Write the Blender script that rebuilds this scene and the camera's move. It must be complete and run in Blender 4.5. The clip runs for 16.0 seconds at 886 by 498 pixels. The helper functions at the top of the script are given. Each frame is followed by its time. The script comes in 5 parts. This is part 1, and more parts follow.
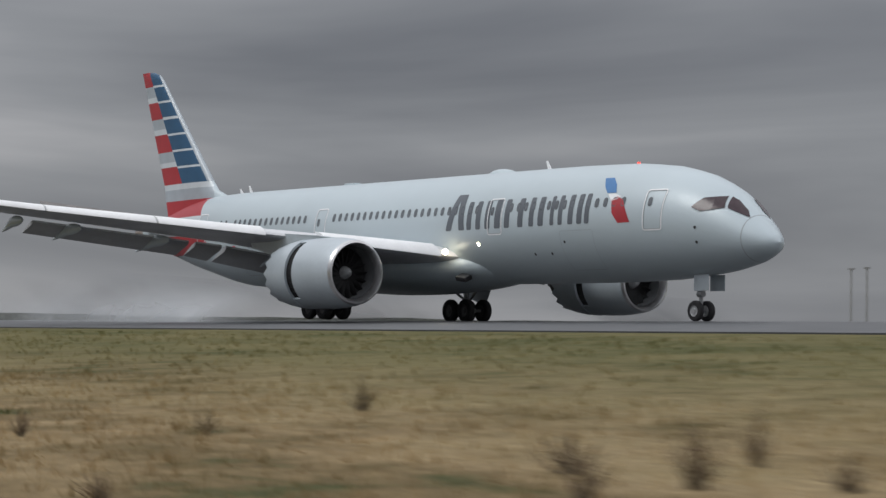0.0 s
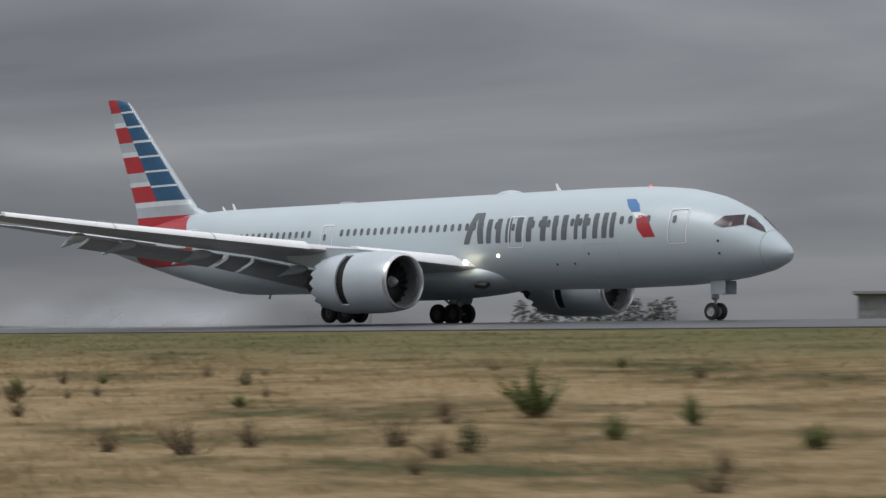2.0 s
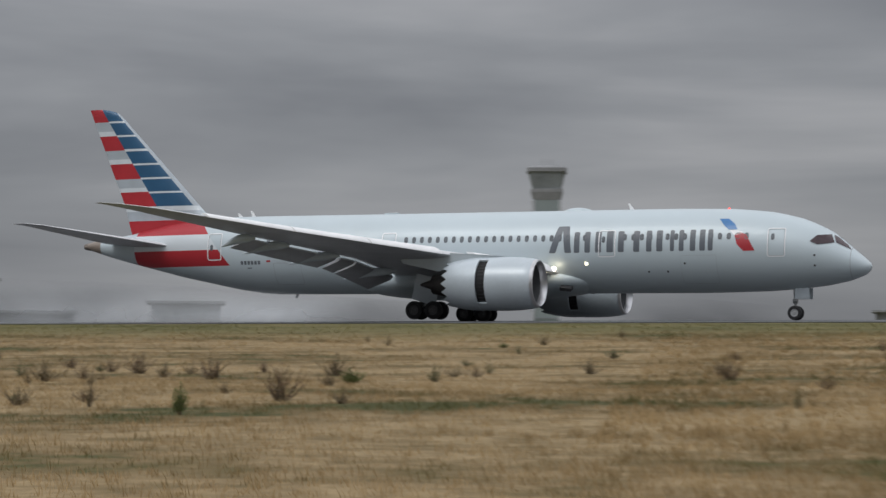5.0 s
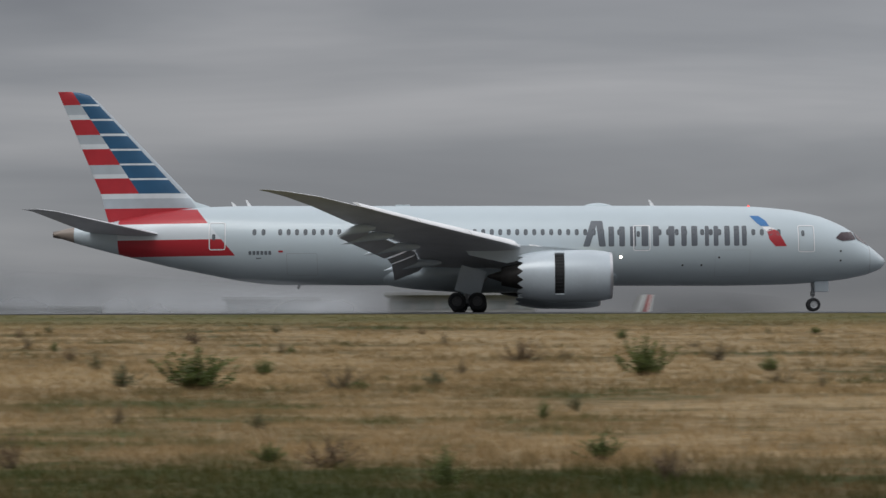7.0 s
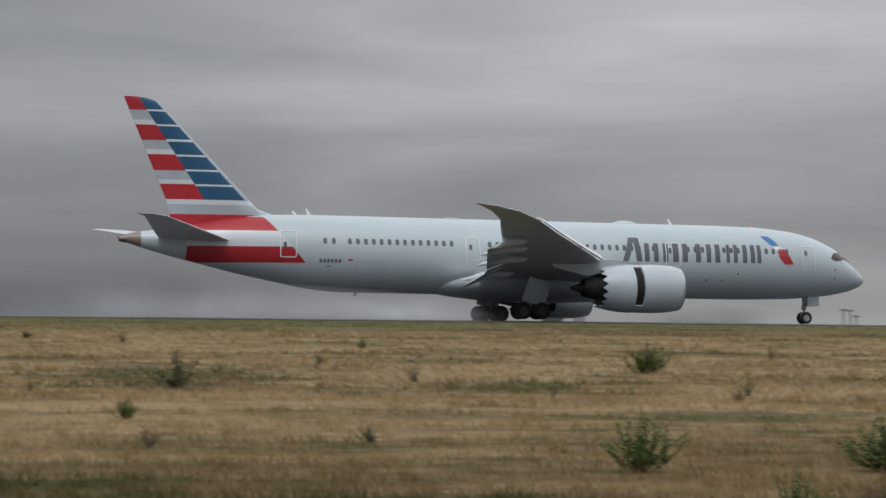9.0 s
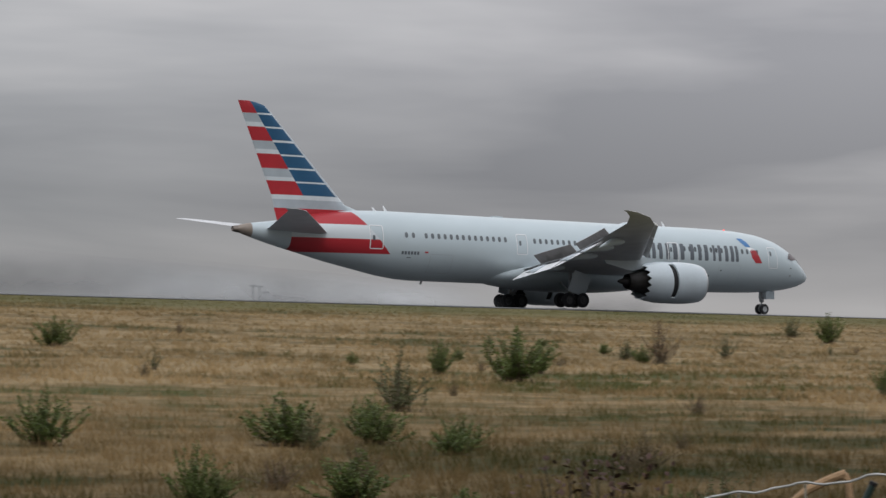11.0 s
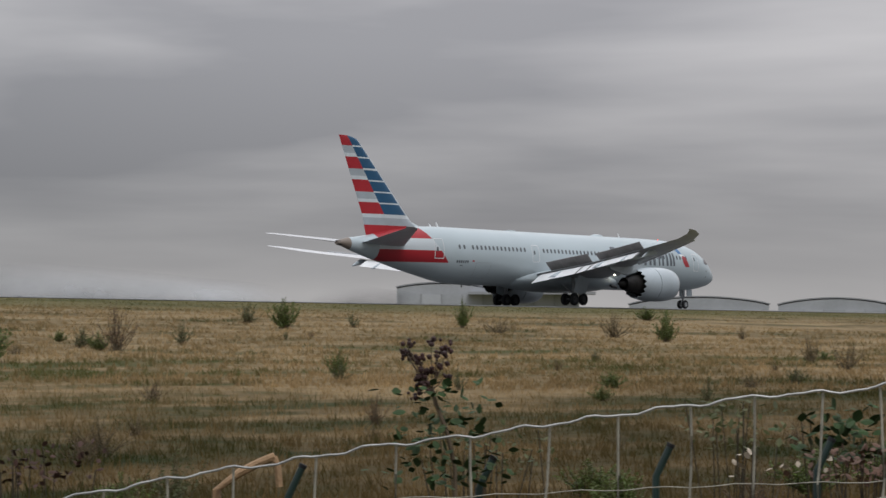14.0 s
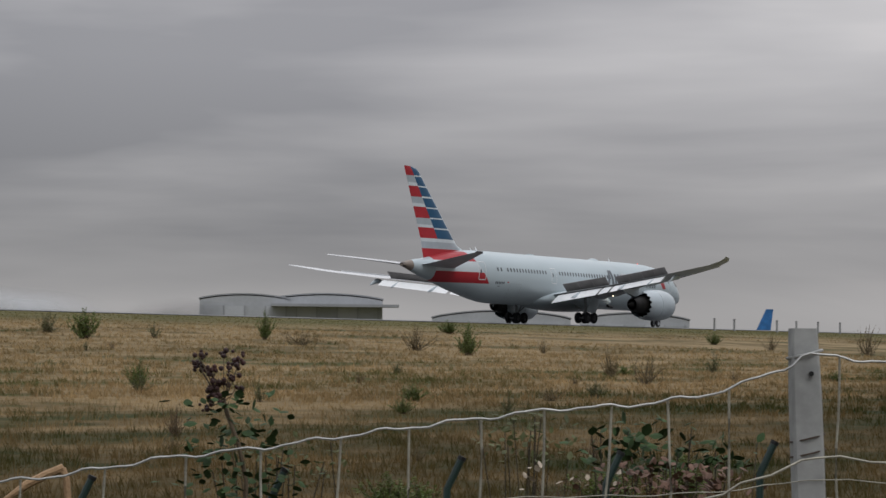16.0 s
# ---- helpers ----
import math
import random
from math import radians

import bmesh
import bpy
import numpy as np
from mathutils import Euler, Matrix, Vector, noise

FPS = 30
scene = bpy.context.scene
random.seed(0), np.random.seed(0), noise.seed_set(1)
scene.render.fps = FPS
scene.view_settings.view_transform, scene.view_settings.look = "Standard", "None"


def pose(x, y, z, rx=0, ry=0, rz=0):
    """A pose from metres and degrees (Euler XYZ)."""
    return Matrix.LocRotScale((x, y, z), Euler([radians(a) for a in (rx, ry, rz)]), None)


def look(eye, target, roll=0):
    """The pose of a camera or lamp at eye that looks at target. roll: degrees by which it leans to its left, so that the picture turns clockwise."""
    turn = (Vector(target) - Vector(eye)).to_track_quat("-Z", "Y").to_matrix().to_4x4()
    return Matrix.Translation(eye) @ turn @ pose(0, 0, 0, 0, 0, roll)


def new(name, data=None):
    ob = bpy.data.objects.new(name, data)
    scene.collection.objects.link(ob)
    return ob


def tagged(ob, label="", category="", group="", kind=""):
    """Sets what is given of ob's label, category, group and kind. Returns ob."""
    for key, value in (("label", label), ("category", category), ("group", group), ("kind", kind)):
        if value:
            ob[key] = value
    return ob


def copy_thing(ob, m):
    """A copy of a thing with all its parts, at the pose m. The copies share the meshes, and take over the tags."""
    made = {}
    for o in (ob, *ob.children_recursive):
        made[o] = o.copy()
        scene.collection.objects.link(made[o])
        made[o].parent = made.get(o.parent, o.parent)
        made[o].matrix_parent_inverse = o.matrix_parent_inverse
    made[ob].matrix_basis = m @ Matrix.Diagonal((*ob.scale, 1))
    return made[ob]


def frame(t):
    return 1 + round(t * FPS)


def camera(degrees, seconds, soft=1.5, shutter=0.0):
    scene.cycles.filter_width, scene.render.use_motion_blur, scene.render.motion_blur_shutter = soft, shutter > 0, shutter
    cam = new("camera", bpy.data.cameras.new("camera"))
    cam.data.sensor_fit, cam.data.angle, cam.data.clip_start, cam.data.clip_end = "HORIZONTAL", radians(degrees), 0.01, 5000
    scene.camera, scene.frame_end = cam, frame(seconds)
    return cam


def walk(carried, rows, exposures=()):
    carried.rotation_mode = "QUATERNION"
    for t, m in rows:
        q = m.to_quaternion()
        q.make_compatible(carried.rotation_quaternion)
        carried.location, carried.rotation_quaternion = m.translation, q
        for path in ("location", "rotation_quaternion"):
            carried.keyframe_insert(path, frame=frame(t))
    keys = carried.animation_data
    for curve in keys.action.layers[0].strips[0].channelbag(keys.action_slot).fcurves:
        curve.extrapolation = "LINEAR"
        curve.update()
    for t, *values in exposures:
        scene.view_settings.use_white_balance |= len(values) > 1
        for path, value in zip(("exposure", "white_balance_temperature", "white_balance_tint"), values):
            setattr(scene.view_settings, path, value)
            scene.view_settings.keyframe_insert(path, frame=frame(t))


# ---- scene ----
def aim(x, y, z, yaw, pitch, lean):
    """A camera pose: yaw in degrees from +y towards +x, pitch upwards, lean to its left."""
    return Matrix.Translation((x, y, z)) @ pose(0, 0, 0, 90 + pitch, 0, -yaw) @ pose(0, 0, 0, 0, 0, lean)


cam = camera(21.16, 16.0, soft=1.45, shutter=0.35)
# seconds, eye x, y, z, yaw, pitch, lean
CAMERA_ROWS = [
    (0.0, -122.296, 102.197, -1.173, -54.415, 2.244, 0.800),
    (0.5, -104.651, 95.077, -1.406, -52.251, 2.365, 0.691),
    (1.0, -87.999, 87.520, -1.763, -49.737, 2.543, 0.668),
    (1.5, -72.283, 78.995, -1.769, -47.210, 2.506, 0.299),
    (2.0, -57.623, 71.463, -1.654, -44.639, 2.414, -0.002),
    (2.5, -44.453, 62.732, -2.064, -40.850, 2.635, 0.052),
    (3.0, -33.239, 51.731, -2.694, -36.623, 2.938, 0.099),
    (3.5, -23.008, 42.823, -3.056, -33.254, 3.056, 0.049),
    (4.0, -13.550, 34.711, -3.152, -30.336, 3.041, 0.098),
    (4.5, -6.634, 25.297, -3.454, -26.612, 3.025, 0.349),
    (5.0, -2.593, 16.035, -3.773, -22.233, 2.965, 0.350),
    (5.5, -0.659, 8.039, -4.058, -17.354, 2.897, 0.209),
    (6.0, -0.063, 2.425, -4.264, -12.127, 2.852, 0.033),
    (6.5, -0.036, 0.306, -4.343, -6.709, 2.864, -0.071),
    (7.0, -0.007, 0.308, -4.343, -1.245, 2.916, -0.102),
    (7.5, 0.023, 0.307, -4.343, 4.302, 3.015, 0.020),
    (8.0, 0.048, 0.304, -4.343, 8.953, 3.143, 0.190),
    (10.5, 0.148, 0.270, -4.343, 28.694, 2.572, 0.521),
    (11.0, 0.162, 0.262, -4.343, 31.708, 2.542, 0.875),
    (11.5, 0.175, 0.253, -4.343, 34.693, 2.470, 0.932),
    (12.0, 0.186, 0.245, -4.343, 37.223, 2.415, 0.917),
    (12.5, 0.195, 0.238, -4.343, 39.404, 2.338, 0.653),
    (13.0, 0.203, 0.231, -4.343, 41.353, 2.333, 0.574),
    (13.5, 0.210, 0.225, -4.343, 42.935, 2.300, 0.366),
    (14.0, 0.217, 0.219, -4.343, 44.760, 2.321, 0.099),
    (14.5, 0.222, 0.214, -4.343, 46.052, 2.356, 0.048),
    (15.0, 0.227, 0.208, -4.343, 47.416, 2.450, 0.099),
    (15.5, 0.231, 0.204, -4.343, 48.519, 2.559, 0.285),
    (16.0, 0.234, 0.200, -4.343, 49.495, 2.646, 0.532),
]
PLANE_ROWS = [
    (0.0, -203.17, 0.00),
    (0.5, -186.57, 0.00),
    (1.0, -169.97, 0.00),
    (1.5, -153.37, 0.00),
    (2.0, -136.77, 0.00),
    (2.5, -120.17, 0.00),
    (3.0, -103.57, 0.00),
    (3.5, -86.97, 0.00),
    (4.0, -70.37, 0.00),
    (4.5, -53.77, 0.00),
    (5.0, -37.17, 0.00),
    (5.5, -20.57, 0.00),
    (6.0, -3.97, 0.00),
    (6.5, 12.63, 0.00),
    (7.0, 29.39, 0.00),
    (7.5, 45.63, 0.00),
    (8.0, 61.58, 0.00),
    (10.5, 139.24, 0.22),
    (11.0, 152.64, 0.35),
    (11.5, 165.44, 0.43),
    (12.0, 177.87, 0.61),
    (12.5, 189.96, 0.91),
    (13.0, 201.75, 0.90),
    (13.5, 212.75, 1.60),
    (14.0, 223.00, 2.45),
    (14.5, 232.50, 3.37),
    (15.0, 241.30, 4.40),
    (15.5, 249.40, 5.55),
    (16.0, 257.20, 6.50),
]

EXPOSURES = [(0.0, 0.05), (4.2, 0.08), (7.0, 0.0), (13.0, 0.0), (16.0, -0.16)]
walk(cam, [(t, aim(*r)) for t, *r in CAMERA_ROWS], EXPOSURES)

TRACK_Y = 179.42          # the runway's centre line
EDGE = 28.0               # half width of the paved strip


# ---- world and sun: a closed, layered overcast ----
def overcast():
    w = bpy.data.worlds.new("overcast")
    scene.world = w
    w.use_nodes = True
    nt = w.node_tree
    nt.nodes.clear()
    n, l = nt.nodes.new, nt.links.new
    out, bg = n("ShaderNodeOutputWorld"), n("ShaderNodeBackground")
    tc, sep = n("ShaderNodeTexCoord"), n("ShaderNodeSeparateXYZ")
    l(tc.outputs["Generated"], sep.inputs[0])
    sky = n("ShaderNodeTexSky")
    sky.sky_type, sky.sun_disc = "NISHITA", False
    sky.sun_elevation, sky.sun_rotation = radians(48), radians(200)
    # cloud layers: long flat banks, stretched along the horizon
    mp = n("ShaderNodeMapping")
    mp.inputs["Scale"].default_value = (2.2, 2.2, 15.0)
    l(tc.outputs["Generated"], mp.inputs["Vector"])
    n1 = n("ShaderNodeTexNoise")
    n1.inputs["Scale"].default_value, n1.inputs["Detail"].default_value, n1.inputs["Roughness"].default_value = 1.0, 5.0, 0.48
    n1.inputs["Distortion"].default_value = 0.35
    l(mp.outputs[0], n1.inputs["Vector"])
    ramp = n("ShaderNodeValToRGB")
    e = ramp.color_ramp.elements
    e[0].position, e[0].color = 0.32, (0.138, 0.143, 0.153, 1)
    e[1].position, e[1].color = 0.70, (0.368, 0.366, 0.366, 1)
    m = ramp.color_ramp.elements.new(0.52)
    m.color = (0.236, 0.241, 0.248, 1)
    l(n1.outputs["Fac"], ramp.inputs[0])
    # the overcast is three times as bright overhead as at the horizon
    up = n("ShaderNodeMapRange")
    up.interpolation_type = "SMOOTHSTEP"
    for k, v in (("From Min", 0.03), ("From Max", 0.9), ("To Min", 1.0), ("To Max", 4.2)):
        up.inputs[k].default_value = v
    l(sep.outputs["Z"], up.inputs["Value"])
    # the cloud is thinner towards one side
    dot = n("ShaderNodeVectorMath")
    dot.operation = "DOT_PRODUCT"
    dot.inputs[1].default_value = (0.88, 0.47, 0.0)
    l(tc.outputs["Generated"], dot.inputs[0])
    thin = n("ShaderNodeValToRGB")
    te = thin.color_ramp.elements
    te[0].position, te[0].color = 0.0, (1.0, 1.01, 1.025, 1)
    te[1].position, te[1].color = 1.0, (1.82, 1.74, 1.69, 1)
    te.new(0.45).color = (0.92, 0.925, 0.935, 1)
    te.new(0.72).color = (1.02, 1.02, 1.02, 1)
    te.new(0.93).color = (1.74, 1.67, 1.625, 1)
    l(dot.outputs["Value"], thin.inputs[0])
    # a paler strip under the cloud base, on that side only
    low = n("ShaderNodeMapRange")
    low.interpolation_type = "SMOOTHSTEP"
    for k, v in (("From Min", 0.018), ("From Max", 0.036), ("To Min", 0.09), ("To Max", 0.0)):
        low.inputs[k].default_value = v
    l(sep.outputs["Z"], low.inputs["Value"])
    lw = n("ShaderNodeMapRange")
    for k, v in (("From Min", 0.40), ("From Max", 0.75)):
        lw.inputs[k].default_value = v
    l(dot.outputs["Value"], lw.inputs["Value"])
    lo2 = n("ShaderNodeMath")
    lo2.operation = "MULTIPLY"
    l(low.outputs[0], lo2.inputs[0]), l(lw.outputs[0], lo2.inputs[1])
    lo3 = n("ShaderNodeVectorMath")
    lo3.operation = "SCALE"
    lo3.inputs[0].default_value = (1.05, 1.0, 0.92)
    l(lo2.outputs[0], lo3.inputs["Scale"])
    both = n("ShaderNodeVectorMath")
    both.operation = "MULTIPLY_ADD"
    l(ramp.outputs[0], both.inputs[0]), l(thin.outputs[0], both.inputs[1]), l(lo3.outputs[0], both.inputs[2])
    rise = n("ShaderNodeMapRange")
    for k, v in (("From Min", 0.035), ("From Max", 0.125), ("To Min", -0.16), ("To Max", 0.30)):
        rise.inputs[k].default_value = v
    l(sep.outputs["Z"], rise.inputs["Value"])
    tilt = n("ShaderNodeMath")
    tilt.operation = "MULTIPLY_ADD"
    tilt.inputs[2].default_value = 1.0
    l(rise.outputs[0], tilt.inputs[0]), l(lw.outputs[0], tilt.inputs[1])
    lift = n("ShaderNodeMath")
    lift.operation = "MULTIPLY"
    l(tilt.outputs[0], lift.inputs[0]), l(up.outputs[0], lift.inputs[1])
    mul = n("ShaderNodeVectorMath")
    mul.operation = "SCALE"
    l(both.outputs[0], mul.inputs[0]), l(lift.outputs[0], mul.inputs["Scale"])
    mix = n("ShaderNodeMix")
    mix.data_type = "RGBA"
    mix.inputs["Factor"].default_value = 0.96
    dim = n("ShaderNodeVectorMath")
    dim.operation = "SCALE"
    dim.inputs["Scale"].default_value = 0.08
    l(sky.outputs[0], dim.inputs[0])
    l(dim.outputs[0], mix.inputs["A"]), l(mul.outputs[0], mix.inputs["B"])
    cool = n("ShaderNodeVectorMath")
    cool.operation = "MULTIPLY"
    cool.inputs[1].default_value = (1.0, 1.0, 1.022)
    l(mix.outputs["Result"], cool.inputs[0])
    l(cool.outputs[0], bg.inputs["Color"])
    bg.inputs["Strength"].default_value = 1.0
    l(bg.outputs[0], out.inputs[0])


overcast()
sun = new("sun", bpy.data.lights.new("sun", "SUN"))
sun.data.energy, sun.data.angle, sun.data.color = 0.9, radians(25), (1.0, 0.98, 0.95)
sun.matrix_basis = look((0, 0, 400), (0 + 400 * 0.30, 400 * 0.75, 0))


# ---- materials ----
def nodes(name):
    m = bpy.data.materials.new(name)
    m.use_nodes = True
    nt = m.node_tree
    return m, nt, nt.nodes["Principled BSDF"], nt.nodes.new, nt.links.new


def surface(name, colour, rough=0.5, metal=0.0, vary=0.12, scale=3.0, bump=0.0, second=None, coat=0.0, fine=9.0, spread=(0.35, 0.7)):
    """A surface with variation at two scales and, if asked, a fine relief."""
    m, nt, b, n, l = nodes(name)
    tc = n("ShaderNodeTexCoord")
    a, c = n("ShaderNodeTexNoise"), n("ShaderNodeTexNoise")
    a.inputs["Scale"].default_value, a.inputs["Detail"].default_value = scale, 5
    c.inputs["Scale"].default_value, c.inputs["Detail"].default_value = scale * fine, 3
    l(tc.outputs["Object"], a.inputs["Vector"]), l(tc.outputs["Object"], c.inputs["Vector"])
    add = n("ShaderNodeMath")
    add.operation = "MULTIPLY_ADD"
    l(c.outputs["Fac"], add.inputs[0])
    add.inputs[1].default_value = 0.35
    sub = n("ShaderNodeMath")
    sub.operation = "MULTIPLY_ADD"
    l(a.outputs["Fac"], sub.inputs[0])
    sub.inputs[1].default_value, sub.inputs[2].default_value = 0.85, -0.1
    l(sub.outputs[0], add.inputs[2])
    r = n("ShaderNodeValToRGB")
    dark = [x * (1 - vary) for x in colour]
    e = r.color_ramp.elements
    e[0].position, e[0].color = spread[0], (*dark, 1)
    e[1].position, e[1].color = spread[1], (*(second or [min(1, x * (1 + vary)) for x in colour]), 1)
    l(add.outputs[0], r.inputs[0])
    l(r.outputs[0], b.inputs["Base Color"])
    b.inputs["Roughness"].default_value, b.inputs["Metallic"].default_value = rough, metal
    b.inputs["Coat Weight"].default_value = coat
    b.inputs["Coat Roughness"].default_value = 0.15
    if bump:
        bp = n("ShaderNodeBump")
        bp.inputs["Strength"].default_value, bp.inputs["Distance"].default_value = bump, 0.02
        l(c.outputs["Fac"], bp.inputs["Height"])
        l(bp.outputs[0], b.inputs["Normal"])
    return m


def glow(name, colour, strength):
    m, nt, b, n, l = nodes(name)
    b.inputs["Base Color"].default_value = (*colour, 1)
    b.inputs["Emission Color"].default_value = (*colour, 1)
    b.inputs["Emission Strength"].default_value = strength
    return m


SILVER = (0.50, 0.575, 0.61)
RED, BLUE, WHITE = (0.42, 0.020, 0.030), (0.014, 0.085, 0.18), (0.62, 0.67, 0.70)
M = {}
M["silver"] = surface("silver_mica_paint", SILVER, 0.42, 0.1, 0.05, 0.25, coat=0.15)
M["nacelle"] = surface("nacelle_paint", (0.50, 0.56, 0.60), 0.38, 0.15, 0.06, 0.5, coat=0.2)
M["lip"] = surface("bare_metal_lip", (0.62, 0.62, 0.63), 0.30, 0.9, 0.08, 2)
# reflected sky is put into the top paint, underside shade into the grey
M["wing_top"] = surface("sky_brightened_wing_top", (0.66, 0.67, 0.69), 0.32, 0.0, 0.06, 0.6)
M["wing"] = surface("wing_grey_and_shade_paint", (0.47, 0.48, 0.50), 0.42, 0.0, 0.10, 0.6)
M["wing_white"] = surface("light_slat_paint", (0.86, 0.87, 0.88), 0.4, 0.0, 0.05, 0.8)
M["spoiler"] = surface("spoiler_primer", (0.19, 0.18, 0.175), 0.55, 0.0, 0.15, 1.0)
M["dark"] = surface("dark_metal", (0.035, 0.035, 0.038), 0.5, 0.3, 0.3, 3)
# near-black, also holds the shade of fan, duct and cascade recesses
M["black"] = surface("black_and_recess_shade", (0.008, 0.008, 0.009), 0.7, 0.0, 0.2, 3)
# heat-stained metal, darkened further to hold the shadow behind the sleeve
M["core"] = surface("shaded_heat_stained_metal", (0.035, 0.032, 0.03), 0.5, 0.5, 0.3, 2)
M["liner"] = surface("intake_liner_grey", (0.13, 0.135, 0.14), 0.5, 0.2, 0.1, 4)
M["tyre"] = surface("tyre_rubber", (0.022, 0.022, 0.024), 0.85, 0.0, 0.25, 6, 0.2)
M["dark_rim"] = surface("sooty_wheel_rim", (0.07, 0.07, 0.072), 0.5, 0.3, 0.2, 5)
M["rim"] = surface("wheel_rim_paint", (0.42, 0.43, 0.44), 0.45, 0.3, 0.15, 5)
M["strut"] = surface("gear_grey_paint", (0.30, 0.31, 0.32), 0.4, 0.3, 0.2, 4)
M["letters"] = surface("slate_grey_lettering", (0.115, 0.13, 0.15), 0.4, 0.0, 0.06, 1)
M["pane"] = surface("cabin_window_glass", (0.13, 0.145, 0.16), 0.2, 0.0, 0.25, 4)
M["cockpit"] = surface("cockpit_glass", (0.045, 0.024, 0.030), 0.22, 0.0, 0.2, 4)
M["gap"] = surface("door_gap_grey", (0.30, 0.32, 0.34), 0.5, 0.0, 0.05, 3)
M["seam"] = surface("door_seam_white", (0.88, 0.89, 0.90), 0.4, 0.0, 0.03, 3)
M["blue"] = surface("blue_livery_paint", (0.03, 0.17, 0.42), 0.35, 0.0, 0.08, 1, coat=0.3)
M["red"] = surface("red_livery_paint", RED, 0.35, 0.0, 0.08, 1, coat=0.3)
M["exhaust"] = surface("tail_cone_metal", (0.20, 0.17, 0.15), 0.4, 0.7, 0.25, 2)
M["landing"] = glow("landing_light_glow", (1.0, 0.86, 0.62), 12)
M["beacon"] = glow("beacon_glow", (1.0, 0.05, 0.03), 1.5)


def stripes(name, fin):
    """Livery paint by height and length: horizontal bands whose inner ends lean with the tail."""
    m, nt, b, n, l = nodes(name)
    tc, sep = n("ShaderNodeTexCoord"), n("ShaderNodeSeparateXYZ")
    l(tc.outputs["Object"], sep.inputs[0])

    def ramp(lo, hi, bands, src):
        mr = n("ShaderNodeMapRange")
        mr.inputs["From Min"].default_value, mr.inputs["From Max"].default_value = lo, hi
        l(src, mr.inputs["Value"])
        r = n("ShaderNodeValToRGB")
        r.color_ramp.interpolation = "CONSTANT"
        e = r.color_ramp.elements
        e[0].position, e[0].color = 0, (*bands[0][1], 1)
        e[1].position, e[1].color = (bands[1][0] - lo) / (hi - lo), (*bands[1][1], 1)
        for z, c in bands[2:]:
            e.new((z - lo) / (hi - lo)).color = (*c, 1)
        l(mr.outputs[0], r.inputs[0])
        return r.outputs[0]

    def beyond(x0, z0, x1, z1):
        """1 where the point lies forward of the line through (x0, z0) and (x1, z1)."""
        k = (x1 - x0) / (z1 - z0)
        a = n("ShaderNodeMath")
        a.operation = "MULTIPLY_ADD"
        l(sep.outputs["Z"], a.inputs[0])
        a.inputs[1].default_value, a.inputs[2].default_value = k, x0 - k * z0
        g = n("ShaderNodeMath")
        g.operation = "GREATER_THAN"
        l(sep.outputs["X"], g.inputs[0]), l(a.outputs[0], g.inputs[1])
        return g.outputs[0]

    def pick(f, a, c):
        mx = n("ShaderNodeMix")
        mx.data_type = "RGBA"
        l(f, mx.inputs["Factor"])
        for s, v in (("A", a), ("B", c)):
            if isinstance(v, tuple):
                mx.inputs[s].default_value = (*v, 1)
            else:
                l(v, mx.inputs[s])
        return mx.outputs["Result"]

    if fin:
        S = (0.40, 0.45, 0.49)
        rear = ramp(6, 18, [(6, S), (6.98, RED), (8.1, S), (8.82, WHITE), (9.23, RED), (10.36, WHITE), (10.72, S), (11.43, RED), (12.65, WHITE), (13.0, S), (13.7, RED), (14.9, WHITE), (15.24, S), (16.02, RED)], sep.outputs["Z"])
        lines = [(6, S), (6.98, RED), (8.1, S)]
        for k in range(7):
            lines += [(9.23 + 1.14 * k, BLUE), (10.22 + 1.138 * k, WHITE)]
        lines[-1] = (17.4, WHITE)
        front = ramp(6, 18, lines, sep.outputs["Z"])
        col = pick(beyond(-56.28, 9.21, -61.43, 17.06), rear, front)
        col = pick(beyond(-53.05, 9.19, -60.0, 16.66), col, pick(beyond(-40, 8.09, -40.01, 8.1), S, WHITE))
        low = ramp(6, 18, [(6, S), (6.98, RED), (8.1, S), (8.82, WHITE), (9.2, WHITE)], sep.outputs["Z"])
        g = n("ShaderNodeMath")
        g.operation = "GREATER_THAN"
        g.inputs[1].default_value = 9.22
        l(sep.outputs["Z"], g.inputs[0])
        col = pick(g.outputs[0], low, col)
        col = pick(beyond(-50.9, 6.7, -51.75, 7.9), col, SILVER)
    else:
        bands = ramp(3, 9, [(3, SILVER), (4.38, RED), (5.62, WHITE), (6.83, RED), (7.95, SILVER)], sep.outputs["Z"])
        col = pick(beyond(-48.76, 4.36, -51.75, 7.9), bands, SILVER)
        col = pick(beyond(-57.8, 4.3, -57.81, 8), SILVER, col)
        tip = (0.26, 0.215, 0.18)
        col = pick(beyond(-61.2, 4, -61.21, 8), tip, col)
    a = n("ShaderNodeTexNoise")
    a.inputs["Scale"].default_value, a.inputs["Detail"].default_value = 0.9 if fin else 0.35, 5
    l(tc.outputs["Object"], a.inputs["Vector"])
    mr = n("ShaderNodeMapRange")
    mr.inputs["To Min"].default_value, mr.inputs["To Max"].default_value = (0.80, 1.18) if fin else (0.94, 1.05)
    l(a.outputs["Fac"], mr.inputs["Value"])
    sc = n("ShaderNodeVectorMath")
    sc.operation = "SCALE"
    l(col, sc.inputs[0]), l(mr.outputs[0], sc.inputs["Scale"])
    l(sc.outputs[0], b.inputs["Base Color"])
    b.inputs["Roughness"].default_value, b.inputs["Metallic"].default_value, b.inputs["Coat Weight"].default_value = 0.42, 0.1, 0.15
    return m


M["fuselage"], M["fin"] = stripes("fuselage_livery", False), stripes("fin_livery", True)

